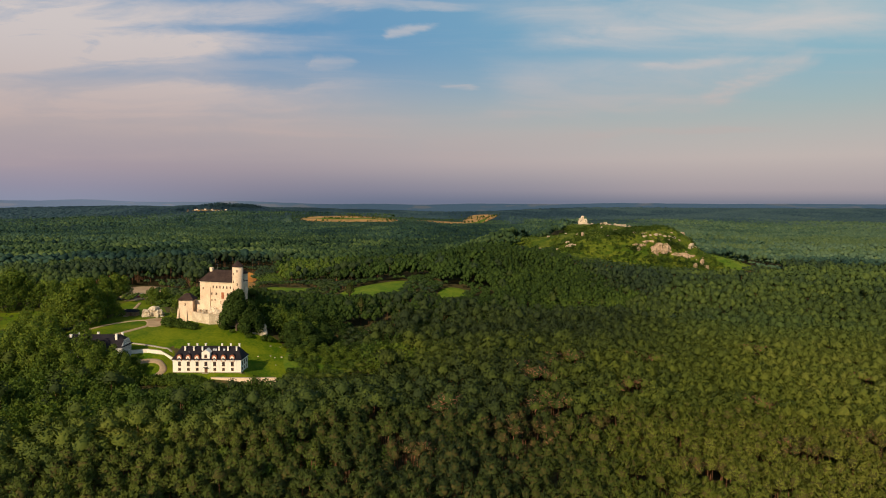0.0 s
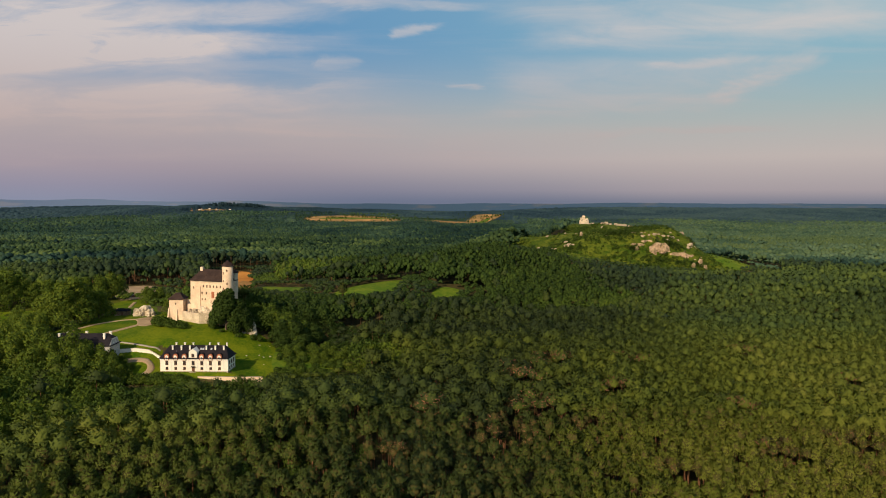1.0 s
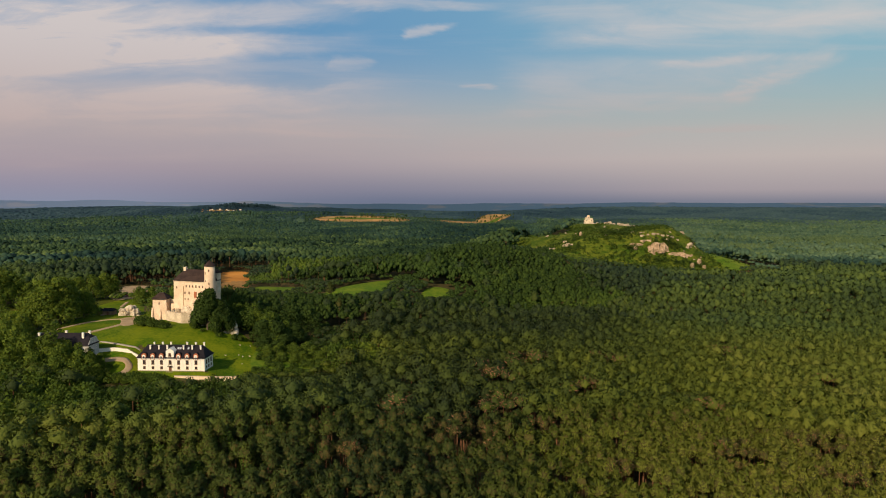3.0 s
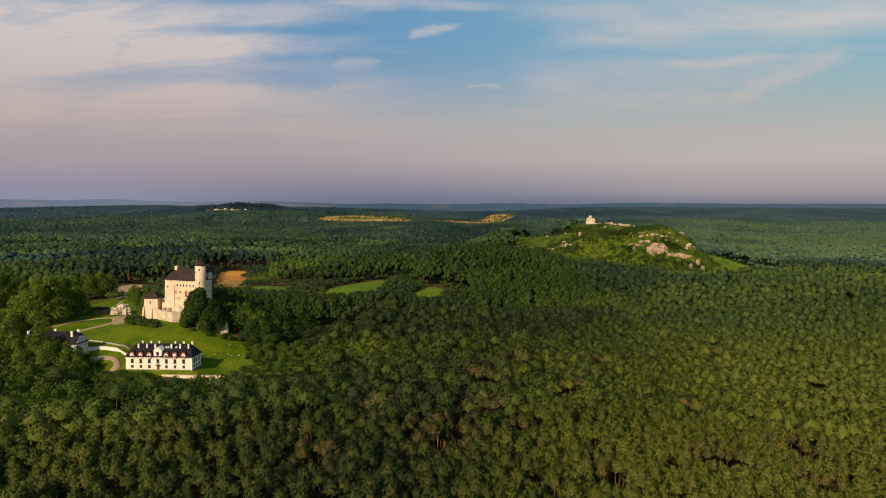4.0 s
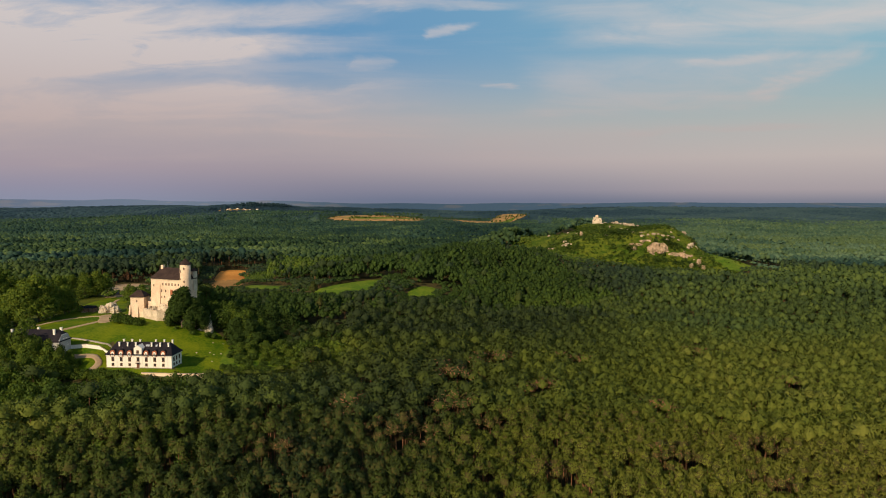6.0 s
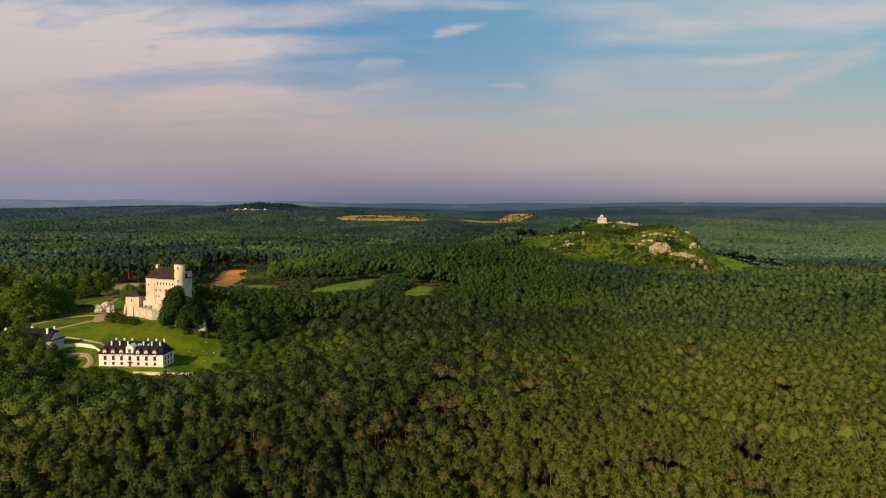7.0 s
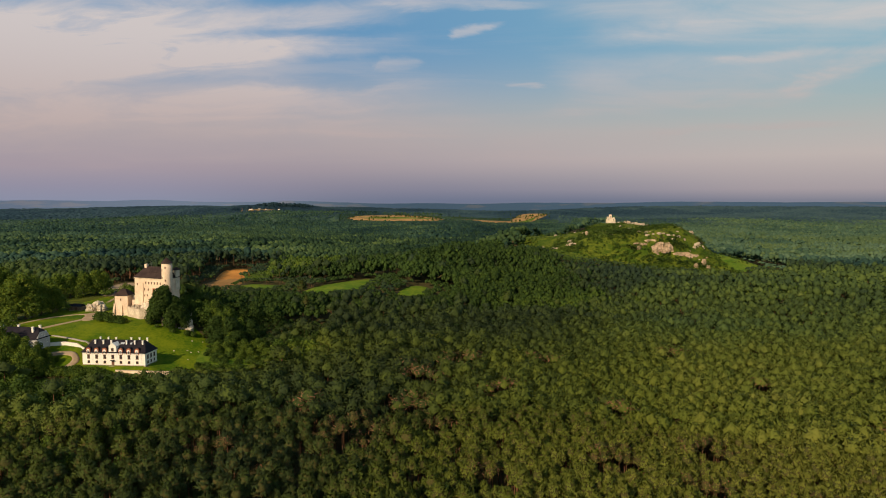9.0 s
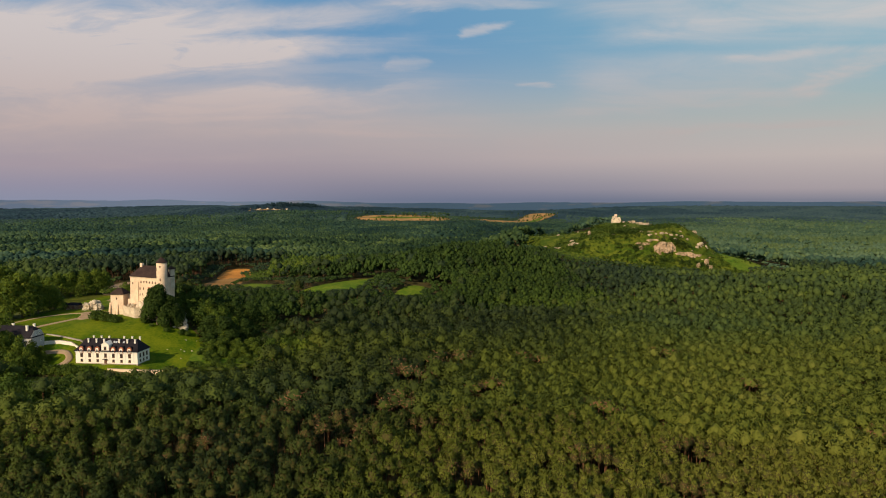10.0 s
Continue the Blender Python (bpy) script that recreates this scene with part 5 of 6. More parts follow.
terrace_wall([(-153, 325.0), (-143, 324.5), (-132, 324.0), (-121.5, 324.6)], 0, 0.5, MASONRY, "retaining_wall", "long pale retaining wall below the manor lawn", 4, -0.9)
terrace_wall([(-199, 341.5), (-191, 343.6), (-184, 343.2), (-177, 342.6)], 2.0, 0.45, RENDERED, "retaining_wall", "white wall beside the sloping drive")

# ---- the long house among the trees ----
annex = base_of("long_house", pose(-227.0, 331.5, 8.3), "long pale house with dark half-hipped roof among trees", "house")
part("wall", boxes((0, 29, 0, 10, -5, 4.3)), SHADED_RENDER, annex)
gable_bm = loft(bmesh.new(), [[(x, y, z) for y, z in ((0.0, 4.3), (10, 4.3), (7.6, 7.4), (2.4, 7.4))] for x in (0.4, 29)])
part("gable_wall", gable_bm, SHADED_RENDER, annex)
ann_roof = bmesh.new()
loft(ann_roof, [[(-0.5, -0.7, 4.1), (29.6, -0.7, 4.1), (29.6, 10.7, 4.1), (-0.5, 10.7, 4.1)], [(-0.3, -0.4, 4.5), (29.5, -0.4, 4.5), (29.5, 10.4, 4.5), (-0.3, 10.4, 4.5)]])
loft(ann_roof, [[(-0.2, -0.2, 4.5), (28.5, -0.2, 4.5), (28.5, 10.2, 4.5), (-0.2, 10.2, 4.5)], [(0.2, 1.9, 7.2), (28.9, 1.9, 7.2), (28.9, 8.1, 7.2), (0.2, 8.1, 7.2)], [(2.5, 4.9, 9.6), (26.2, 4.9, 9.6), (26.2, 5.1, 9.6), (2.5, 5.1, 9.6)]])
part("roof", ann_roof, SLATE, annex, "dark half-hipped mansard roof")
small = window_mesh(0.9, 1.2, WHITE_FRAME)
for y in (2.6, 7.4):
    set_window(small, annex, pose(29, y, 1.4, 0, 0, 90))
for y in (3.8, 6.2):
    set_window(small, annex, pose(29, y, 5.2, 0, 0, 90))
for x in (3, 7, 11, 15, 19, 23, 26.5):
    set_window(small, annex, pose(x, 0, 1.4))
for x, y, z in ((2.5, 3.5, 9.6), (5.0, 6.8, 9.7), (14.5, 6.5, 10.2), (25.2, 2.4, 10.0), (26.6, 6.0, 10.3)):
    chimney(annex, x, y, 6.0, z, 1.0, 0.8)

# ---- the castle ----
castle = base_of("castle", pose(-182.3, 399.0, 0), "restored pale stone castle with brown roofs on a rocky knoll", "castle")
KEEP = pose(0, 0, 0, 0, 0, -20)


def turned(bm, m=KEEP):
    bmesh.ops.transform(bm, matrix=m, verts=bm.verts)
    return bm


keep = part("keep_wall", turned(loft(bmesh.new(), [rect(-0.5, 25.0, -0.5, 11.3, 14), rect(-0.2, 24.8, -0.2, 11.1, 22), rect(0, 24.6, 0, 11, 37.1)])), MASONRY, castle)
part("buttress", turned(loft(bmesh.new(), [rect(5.9, 7.4, -1.1, 0.3, 15), rect(6.1, 7.2, -0.35, 0.3, 34)])), MASONRY, castle)
part("eaves_course", turned(boxes((-0.25, 25, -0.25, 11.25, 36.6, 37.12))), RUBBLE, castle)
keep_roof = part("keep_roof", turned(hip_roof(-0.5, 25.1, -0.5, 11.5, 37.13, 43.6, 4.8)), SHINGLE, castle, "steep brown shingle roof")
for x in (9.2, 12.2, 15.2, 18.2):
    hatch = part("roof_hatch", boxes((-0.6, 0.6, -0.3, 1.3, 0, 0.75)), SHINGLE, keep_roof)
    hatch.matrix_basis = KEEP @ pose(x, 2.3, 39.7)
part("chimney", turned(loft(bmesh.new(), [rect(3.5, 5.3, 4.4, 6.0, 39), rect(3.5, 5.3, 4.4, 6.0, 44.9), ])), MASONRY, castle)
part("roof_finial", turned(loft(bmesh.new(), [ring(0.09, 43.5, 6, 8.0, 5.5), ring(0.05, 47.2, 6, 8.0, 5.5)])), METAL, castle)
part("chimney", turned(loft(bmesh.new(), [rect(19.5, 22.5, 5.2, 6.2, 41), rect(19.5, 22.5, 5.2, 6.2, 44.1)])), WHITE_FRAME, castle)
slit, lancet = window_mesh(0.6, 1.1, FRAME, False), window_mesh(0.82, 1.3, FRAME)
for x in (9.2, 11.6, 13.9, 16.2, 18.6, 21.0):
    set_window(lancet, keep, KEEP @ pose(x, 0, 33.6))
for x in (8.2, 11.2, 15.2, 19.0, 21.4):
    set_window(lancet, keep, KEEP @ pose(x, -0.07, 29.6))
for x, z in ((2.2, 32.6), (8.2, 26.0), (10.4, 26.2), (14.4, 24.8)):
    set_window(slit, keep, KEEP @ pose(x, -0.1, z))
part("bay_door", turned(boxes((15.0, 16.6, -0.5, 0.05, 27.6, 31.2))), BRICK_RED, keep, "reddish wooden oriel door")
tower = part("round_tower", turned(loft(bmesh.new(), [ring(3.7, 12, 28, 25.3, 1.2), ring(3.35, 26, 28, 25.3, 1.2), ring(3.05, 38, 28, 25.3, 1.2), ring(3.0, 46.4, 28, 25.3, 1.2)])), MASONRY, castle, smooth=True)
part("tower_roof", turned(loft(bmesh.new(), [ring(3.35, 46.41, 28, 25.3, 1.2), ring(3.35, 46.7, 28, 25.3, 1.2), ring(2.1, 48.0, 28, 25.3, 1.2), ring(0.08, 49.9, 28, 25.3, 1.2)])), SHINGLE, castle, "low dark conical roof")
for a, zs in ((-105, (28.5, 33.0, 37.5, 42.0)), (-62, (30.5, 36.0, 43.6))):
    for z in zs:
        r = 3.0 + max(0, 38 - z) * 0.037
        set_window(slit, tower, KEEP @ pose(25.3 + r * math.cos(radians(a)), 1.2 + r * math.sin(radians(a)), z, 0, 0, a + 90))
part("rear_turret", turned(boxes((22.6, 24.9, 8.2, 11.3, 30, 41.6))), RUBBLE, castle)
part("turret_roof", turned(loft(bmesh.new(), [rect(22.2, 25.3, 7.8, 11.7, 41.61), rect(22.2, 25.3, 7.8, 11.7, 41.9), rect(23.6, 23.9, 9.5, 10.0, 43.6)])), SHINGLE, castle)
# lower ward
gate = part("gatehouse", loft(bmesh.new(), [rect(-12.9, -4.0, -1.5, 6.4, 10), rect(-12.5, -4.2, -1.1, 6.2, 18), rect(-12.4, -4.3, -1.0, 6.0, 26.0)]), MASONRY, castle)
part("gatehouse_roof", loft(bmesh.new(), [rect(-13.1, -3.6, -1.7, 6.7, 26.01), rect(-13.1, -3.6, -1.7, 6.7, 26.25), rect(-9.6, -7.0, 1.8, 3.2, 29.6)]), SHINGLE, castle, "dark pyramid roof of the gatehouse")
part("buttress", loft(bmesh.new(), [rect(-13.6, -12.2, -3.0, -0.8, 11), rect(-12.9, -12.2, -1.4, -0.8, 21)]), MASONRY, castle)
part("buttress", loft(bmesh.new(), [rect(-8.6, -7.4, -3.2, -0.9, 11), rect(-8.4, -7.6, -1.4, -0.9, 20)]), MASONRY, castle)
set_window(slit, gate, pose(-8.6, -1.05, 23.0))


def ward_wall(points, z0, z1, thick=1.2):
    for k, ((ax, ay), (bx, by)) in enumerate(zip(points, points[1:])):
        d = Vector((bx - ax, by - ay, 0)).normalized()
        s = Vector((-d.y, d.x, 0)) * thick / 2
        a, b = Vector((ax, ay, 0)) - d * 0.3, Vector((bx, by, 0)) + d * 0.3
        rings = []
        steps = max(3, int((b - a).length / 1.6))
        for i in range(steps + 1):
            p = a.lerp(b, i / steps)
            crest = z1 + 0.7 * noise.noise((p.x * 0.4 + k, p.y * 0.4, 2))
            rings.append([(p.x - s.x, p.y - s.y, z0), (p.x - s.x, p.y - s.y, crest), (p.x + s.x, p.y + s.y, crest), (p.x + s.x, p.y + s.y, z0)])
        part("curtain_wall", loft(bmesh.new(), rings), RUBBLE, castle, "rough pale rubble wall")


ward_wall([(-4.2, -1.2), (-1.4, -4.6), (8.6, -10.8), (18.0, -7.0), (24, -4.0)], 9, 19.4)
ward_wall([(-4.5, 5.0), (0.3, 3.0)], 12, 25.0)
part("inner_wall", boxes((-2.2, 0.8, 0.4, 1.6, 12, 23.2)), MASONRY, castle)


# ---- rocks ----
def rock_mesh(seed, mat, blocks=11):
    """A crag: angular blocks leaning together."""
    r = random.Random(seed * 17 + 3)
    bm = bmesh.new()
    for k in range(blocks):
        u = k / (blocks - 1)
        c = Vector((r.uniform(-0.65, 0.65), r.uniform(-0.55, 0.55), -0.5 + 1.1 * u * r.uniform(0.6, 1.0)))
        s = Vector((r.uniform(0.28, 0.55), r.uniform(0.28, 0.55), r.uniform(0.25, 0.55))) * (1.15 - 0.45 * u)
        vs = []
        for j in range(22):
            d = Vector((r.gauss(0, 1), r.gauss(0, 1), r.gauss(0, 1))).normalized()
            d = Vector([math.copysign(abs(q) ** 0.6, q) for q in d])
            vs.append(bm.verts.new(c + Vector((d.x * s.x, d.y * s.y, d.z * s.z)) * r.uniform(0.8, 1.1)))
        out = bmesh.ops.convex_hull(bm, input=vs)
        bmesh.ops.delete(bm, geom=[v for v in vs if v.is_valid and not v.link_faces], context="VERTS")
    me = bpy.data.meshes.new("rock")
    bm.to_mesh(me)
    bm.free()
    me.materials.append(mat)
    return me


def strata_mesh(seed, mat, nu=26, nv=16):
    """A weathered limestone stack: uneven beds one over another, with overhangs, clefts and hollows."""
    bm = bmesh.new()
    rows = []
    for j in range(nv + 1):
        v = j / nv
        row = []
        for i in range(nu):
            a = math.tau * i / nu
            c, sn = math.cos(a), math.sin(a)
            bed = noise.noise((seed, math.floor(v * 6 + 0.4 * noise.noise((c, sn, seed))) * 1.7, 0.3))
            rough = noise.noise((2.2 * c + seed, 2.2 * sn, 3.0 * v)) + 0.5 * noise.noise((5 * c, 5 * sn + seed, 7 * v))
            cleft = max(0.0, 0.25 - abs(noise.noise((1.7 * c + seed, 1.7 * sn, 9)))) * 1.2
            r = (1 - 0.45 * v ** 3) * (1 + 0.26 * bed + 0.30 * rough - cleft)
            z = v * (1 + 0.22 * noise.noise((1.4 * c, 1.4 * sn, seed + 5)))
            row.append(bm.verts.new((r * c, r * sn, 1.5 * z - 0.6)))
        rows.append(row)
    for p, q in zip(rows, rows[1:]):
        for i in range(nu):
            bm.faces.new((p[i], p[(i + 1) % nu], q[(i + 1) % nu], q[i]))
    top = bm.verts.new((0, 0, 0.92))
    for i in range(nu):
        bm.faces.new((rows[-1][i], rows[-1][(i + 1) % nu], top))
    me = bpy.data.meshes.new("rock")
    bm.to_mesh(me)
    bm.free()
    me.materials.append(mat)
    return me


KNOLL = [strata_mesh(k + 4.3, LIMESTONE) for k in range(4)]
ROCKS = [rock_mesh(k, LIMESTONE) for k in range(3)] + [strata_mesh(k + 11.7, LIMESTONE, 18, 10) for k in range(5)]
CRAGS = [strata_mesh(k + 51.9, HILL_STONE, 18, 10) for k in range(6)]
CLIFFS = [strata_mesh(k + 31.1, CLIFF, 18, 10) for k in range(5)]


def rock(x, y, sx, sy, sz, rise=0.25, label="pale weathered limestone outcrop", z=None, group="", turn=None, models=ROCKS):
    ob = new("rock", random.choice(models))
    g = ground(x, y) if z is None else z
    ob.matrix_basis = Matrix.LocRotScale((x, y, g + sz * rise), Euler((0, 0, random.uniform(0, 6.28) if turn is None else turn)), (sx, sy, sz))
    return tagged(ob, label, "rock", group)


random.seed(5)
for x, y, sx, sy, sz in ((-219.6, 414.5, 4.2, 3.6, 3.6), (-213.0, 414.0, 3.8, 3.4, 3.4), (-216.3, 416.0, 5.0, 4.0, 4.9)):
    rock(x, y, sx, sy, sz, 0.3, "cream limestone crag beside the castle path", group="crags by the path", models=KNOLL)
for x, y, sx, sy, sz, z in ((-178.5, 396.5, 4.5, 3, 5.0, 17), (-173.5, 394.5, 4.2, 3, 4.2, 17.5), (-169, 391.5, 4.0, 3, 4.5, 16), (-163.0, 388.5, 4.5, 3, 6, 13), (-150, 391, 4.5, 4, 9, 11), (-146, 389, 3.4, 3.4, 11, 8), (-143.0, 386.0, 3.0, 2.8, 6.5, 7), (-147, 384.5, 2.2, 2, 2.4, 8), (-155, 393, 5, 4, 10, 12)):
    rock(x, y, sx, sy, sz, 0.3, "limestone crag under the castle walls", z, "castle crags")
for x, y in ((-133, 362), (-130.5, 361), (-127.5, 363.5), (-139, 358), (-128, 352), (-136, 374), (-131, 377), (-124, 368)):
    rock(x, y, random.uniform(0.5, 0.9), random.uniform(0.4, 0.7), random.uniform(0.3, 0.5), 0.3, "small grey stone lying in the lawn", group="stones on the lawn")

# ---- sheds, fence and cars ----
for x, y, w, d, h in ((-229.8, 416.5, 6.6, 4.5, 2.6), (-236.0, 417.0, 3.6, 3.0, 2.2)):
    shed = base_of("shed", pose(x, y, ground(x, y) + 0.1, 0, 0, -6), "low timber shed with dark pitched roof", "shed", "sheds by the path")
    part("wall", boxes((-w / 2, w / 2, -d / 2, d / 2, -1, h)), TIMBER, shed)
    part("roof", loft(bmesh.new(), [[(-w / 2 - 0.4, yy, z) for yy, z in ((-d / 2 - 0.4, h), (d / 2 + 0.4, h), (0, h + 1.5))], [(w / 2 + 0.4, yy, z) for yy, z in ((-d / 2 - 0.4, h), (d / 2 + 0.4, h), (0, h + 1.5))]]), SLATE, shed)
    part("door", boxes((-0.6, 0.6, -d / 2 - 0.06, -d / 2 + 0.02, 0.05, 2.05)), FRAME, shed)
bridge = base_of("footbridge", pose(-203.5, 399.6, ground(-203, 400) + 0.6, 0, 0, -6), "weathered timber footbridge leading to the gatehouse", "bridge")
part("deck", boxes((-4.5, 6.5, -1.3, 1.3, -0.3, 0)), TIMBER, bridge)
for y in (-1.25, 1.2):
    part("rail", boxes((-4.5, 6.5, y, y + 0.1, 0.95, 1.08)), TIMBER, bridge)
    for k in range(7):
        part("post", boxes((-4.5 + 1.75 * k, -4.36 + 1.75 * k, y - 0.02, y + 0.12, -1.6, 0.94)), TIMBER, bridge)


def car(paint_mat, x, y, turn):
    c = base_of("car", pose(x, y, ground(x, y) + 0.3, 0, 0, turn), "parked car on the sandy car park", "car", "parked cars")
    part("body", loft(bmesh.new(), [rect(-2.1, 2.1, -0.8, 0.8, 0.3), rect(-2.15, 2.15, -0.88, 0.88, 0.6), rect(-2.1, 2.05, -0.85, 0.85, 0.9)]), paint_mat, c)
    part("cabin", loft(bmesh.new(), [rect(-1.7, 1.0, -0.8, 0.8, 0.9), rect(-1.2, 0.4, -0.65, 0.65, 1.45)]), GLASS, c)
    part("roof", boxes((-1.2, 0.4, -0.64, 0.64, 1.453, 1.5)), paint_mat, c)
    for wx in (-1.3, 1.3):
        for wy in (-0.8, 0.8):
            bm = loft(bmesh.new(), [ring(0.32, -0.1, 12), ring(0.32, 0.1, 12)])
            w = part("wheel", bm, GLASS, c)
            w.matrix_basis = pose(wx, wy, 0.32, 90)
    return c


paints = [plain("red_paint", (0.45, 0.03, 0.03), 0.3), plain("white_paint", (0.75, 0.75, 0.75), 0.3), plain("silver_paint", (0.4, 0.42, 0.45), 0.3, 0.5), plain("blue_paint", (0.05, 0.08, 0.2), 0.3)]
for k, (x, y) in enumerate(((-302, 574), (-299, 573), (-296, 575), (-293, 574), (-290.5, 576), (-304, 582), (-300, 584), (-296, 586))):
    car(paints[(k * 5 + k // 3) % 4], x, y, 80 + 7 * (k % 3))

# ---- the ruined castle on the rocky hill ----
rz = ground(265, 1416) + 2.5
ruin = base_of("castle_ruin", pose(265, 1416, rz) @ Matrix.Scale(0.86, 4), "roofless pale castle ruin on the hill crest", "ruin")


def ragged(x0, x1, y0, y1, z0, z1, rough, seed):
    """A broken-topped masonry block."""
    bm = bmesh.new()
    nx = max(3, int((x1 - x0) / 1.6))
    rings = []
    for i in range(nx + 1):
        x = x0 + (x1 - x0) * i / nx
        c = z1 + rough * noise.noise((x * 0.5, seed, 0)) + rough * 0.6 * noise.noise((x * 1.7, seed, 4))
        rings.append([(x, y0, z0), (x, y0, c), (x, y1, c - rough * 0.3), (x, y1, z0)])
    return loft(bm, rings)


part("wall", ragged(-10, 11, -5, 4, -6, 6.5, 2.5, 1), RUBBLE, ruin)
part("wall", ragged(-8, -1, -5.5, 3, -6, 12.5, 2.0, 2), RUBBLE, ruin)
part("wall", ragged(3, 10, -4, 5, -6, 10.5, 3.0, 3), RUBBLE, ruin)
part("tower", ragged(-3, 2.8, -3, 3.4, 0, 17.5, 1.2, 4), MASONRY, ruin)
# Dark blocks stand in for the shade in the window holes.
for x, z in ((-6, 4), (-4, 6), (6, 5), (7.5, 3), (-0.5, 12)):
    part("opening", boxes((x - 0.6, x + 0.6, -5.7, -4.9, z, z + 1.7)), GLASS, ruin)

random.seed(11)


def cliff(x, y, wide, tall, z, turn, seed, lean=0.35, deep=14):
    """A weathered rock face let into the slope: ledges, clefts and an uneven rim."""
    nu, nv = max(8, int(wide / 1.1)), max(6, int(tall / 1.1))
    bm = bmesh.new()
    rows = []
    for j in range(nv + 1):
        v = j / nv
        row = []
        for i in range(nu + 1):
            u = i / nu
            edge = min(1, 5 * u, 5 * (1 - u))
            rim = 1 - 0.28 * (1 - edge) + 0.13 * noise.noise((u * wide * 0.16, seed, 0))
            cleft = abs(noise.noise((u * wide * 0.22 + seed, v * 0.6, 3)))
            ledge = math.floor(v * 4 + 0.6 * noise.noise((u * 3, seed, 8))) / 4
            d = 2.6 * noise.noise((u * wide * 0.2, v * tall * 0.2, seed)) + 1.2 * noise.noise((u * wide * 0.6, v * tall * 0.6, seed + 5)) - 1.1 * (1 - min(1, cleft * 5)) + tall * lean * (0.5 * v + 0.5 * ledge) + 1.2 * (1 - edge)
            row.append(bm.verts.new(((u - 0.5) * wide, d, (v * rim - 0.12) * tall)))
        rows.append(row)
    back = []
    for i in range(nu + 1):
        p = pose(x, y, 0, 0, 0, turn) @ Vector(((i / nu - 0.5) * wide * 0.9, deep, 0))
        back.append(bm.verts.new(((i / nu - 0.5) * wide * 0.9, deep, ground(p.x, p.y) - z - 0.3)))
    rows.append(back)
    for a, b in zip(rows, rows[1:]):
        for i in range(nu):
            bm.faces.new((a[i], a[i + 1], b[i + 1], b[i])).material_index = int(b is back)
    me = bpy.data.meshes.new("cliff")
    bm.to_mesh(me)
    bm.free()
    me.materials.append(CLIFF)
    me.materials.append(HEATH)
    ob = new("cliff", me)
    ob.matrix_basis = pose(x, y, z, 0, 0, turn)
    return tagged(ob, "tan limestone cliff face on the grassy hill", "cliff", "hill cliffs")


cliff(227, 805, 25, 15.5, 21.5, 6, 2.2, 0.25, 18)
cliff(248, 803, 23, 6.5, 18.5, -6, 7.7, 0.4)
cliff(263, 806, 14, 7, 15.5, 12, 4.1)
cliff(268, 783, 7, 15, 5.5, 28, 9.4, 0.12, 5)
cliff(204, 818, 17, 5, 30.0, -4, 12.3)
cliff(217, 823, 16, 4.5, 34.0, 6, 15.1)
for x, y, sx, sy, sz, z in ((256, 777, 2.6, 2.6, 4, 10), (268, 773, 2.6, 2.6, 4, 8), (227, 802, 3, 2.4, 3, 25), (200, 812, 3, 3, 3, 28)):
    rock(x, y, sx, sy, sz, 0.1, "fallen tan boulder below the cliff", z, "hill cliffs", random.uniform(-0.3, 0.3), CLIFFS)
for x, y, s in ((127, 850, 3.6), (123, 853, 2.4), (131, 848, 2.0), (106, 852, 2.6), (110, 851, 1.8), (128, 876, 2.6), (117, 958, 2.4), (96, 900, 2.0), (150, 920, 1.6), (176, 860, 1.8), (145, 975, 1.8)):
    rock(x, y, s * 1.3, s, s * 0.9, 0.02, "limestone outcrop on the grassy slope", group="slope outcrops", models=CRAGS)
rock(151, 894, 2.4, 2.0, 4.2, 0.3, "reddish-tan rock pillar on the grassy slope", group="slope outcrops", models=CLIFFS)
for x, y, w, h in ((263, 1246, 5.5, 5.0), (268, 1238, 6.5, 6.5), (273, 1228, 4.5, 4.0), (259, 1112, 6.0, 4.0), (264, 1100, 6.5, 5.0), (269, 1088, 5.5, 4.2), (273, 1072, 5.0, 3.2), (277, 1056, 4.0, 2.4), (272, 836, 3.6, 4.6), (276, 842, 3.0, 4.0), (268, 829, 2.6, 3.0)):
    rock(x, y, w * 0.9, 3.0, h * 0.8, 0.08, "broken cream crag on the hill's brow", group="brow crags", models=CRAGS)
for k in range(14):
    x, y, s = random.uniform(205, 286), random.uniform(792, 868), random.uniform(0.9, 2.4)
    rock(x, y, s * 1.6, s, s * 0.8, 0.02, "pale rock breaking through the hillside", group="slope outcrops", models=CRAGS + CLIFFS)
for x, y, w, h in ((236, 1135, 4.0, 2.6), (231, 1032, 4.0, 2.4), (222, 950, 3.0, 1.8), (211, 864, 2.4, 1.4), (216, 846, 2.8, 1.6), (222, 836, 2.2, 1.2), (229, 835, 3.2, 1.8), (234, 836, 1.8, 1.2), (239, 834, 2.8, 1.5), (246, 838, 2.0, 1.3), (252, 839, 3.0, 1.8), (259, 839, 2.2, 1.6)):
    rock(x, y, w, 1.6, h, 0.3, "pale stones strung along the hill's brow", group="brow crags", models=CRAGS)
for k in range(10):
    u = (k / 9) ** 0.75
    x, y = 276 - 3 * u + random.uniform(-5, 5), 905 + 480 * u
    rock(x - 7, y, random.uniform(2.5, 5.5), 2.6, random.uniform(1.2, 3.6), 0.35, "jagged pale rocks along the hill crest", group="crest rocks", models=CRAGS)
for k in range(14):
    x, y = random.uniform(276, 286), random.uniform(845, 1060)
    rock(x, y, random.uniform(1.6, 4.0), 2.0, random.uniform(1.4, 3.2), 0.35, "jagged pale rocks along the hill crest", group="crest rocks", models=CRAGS)


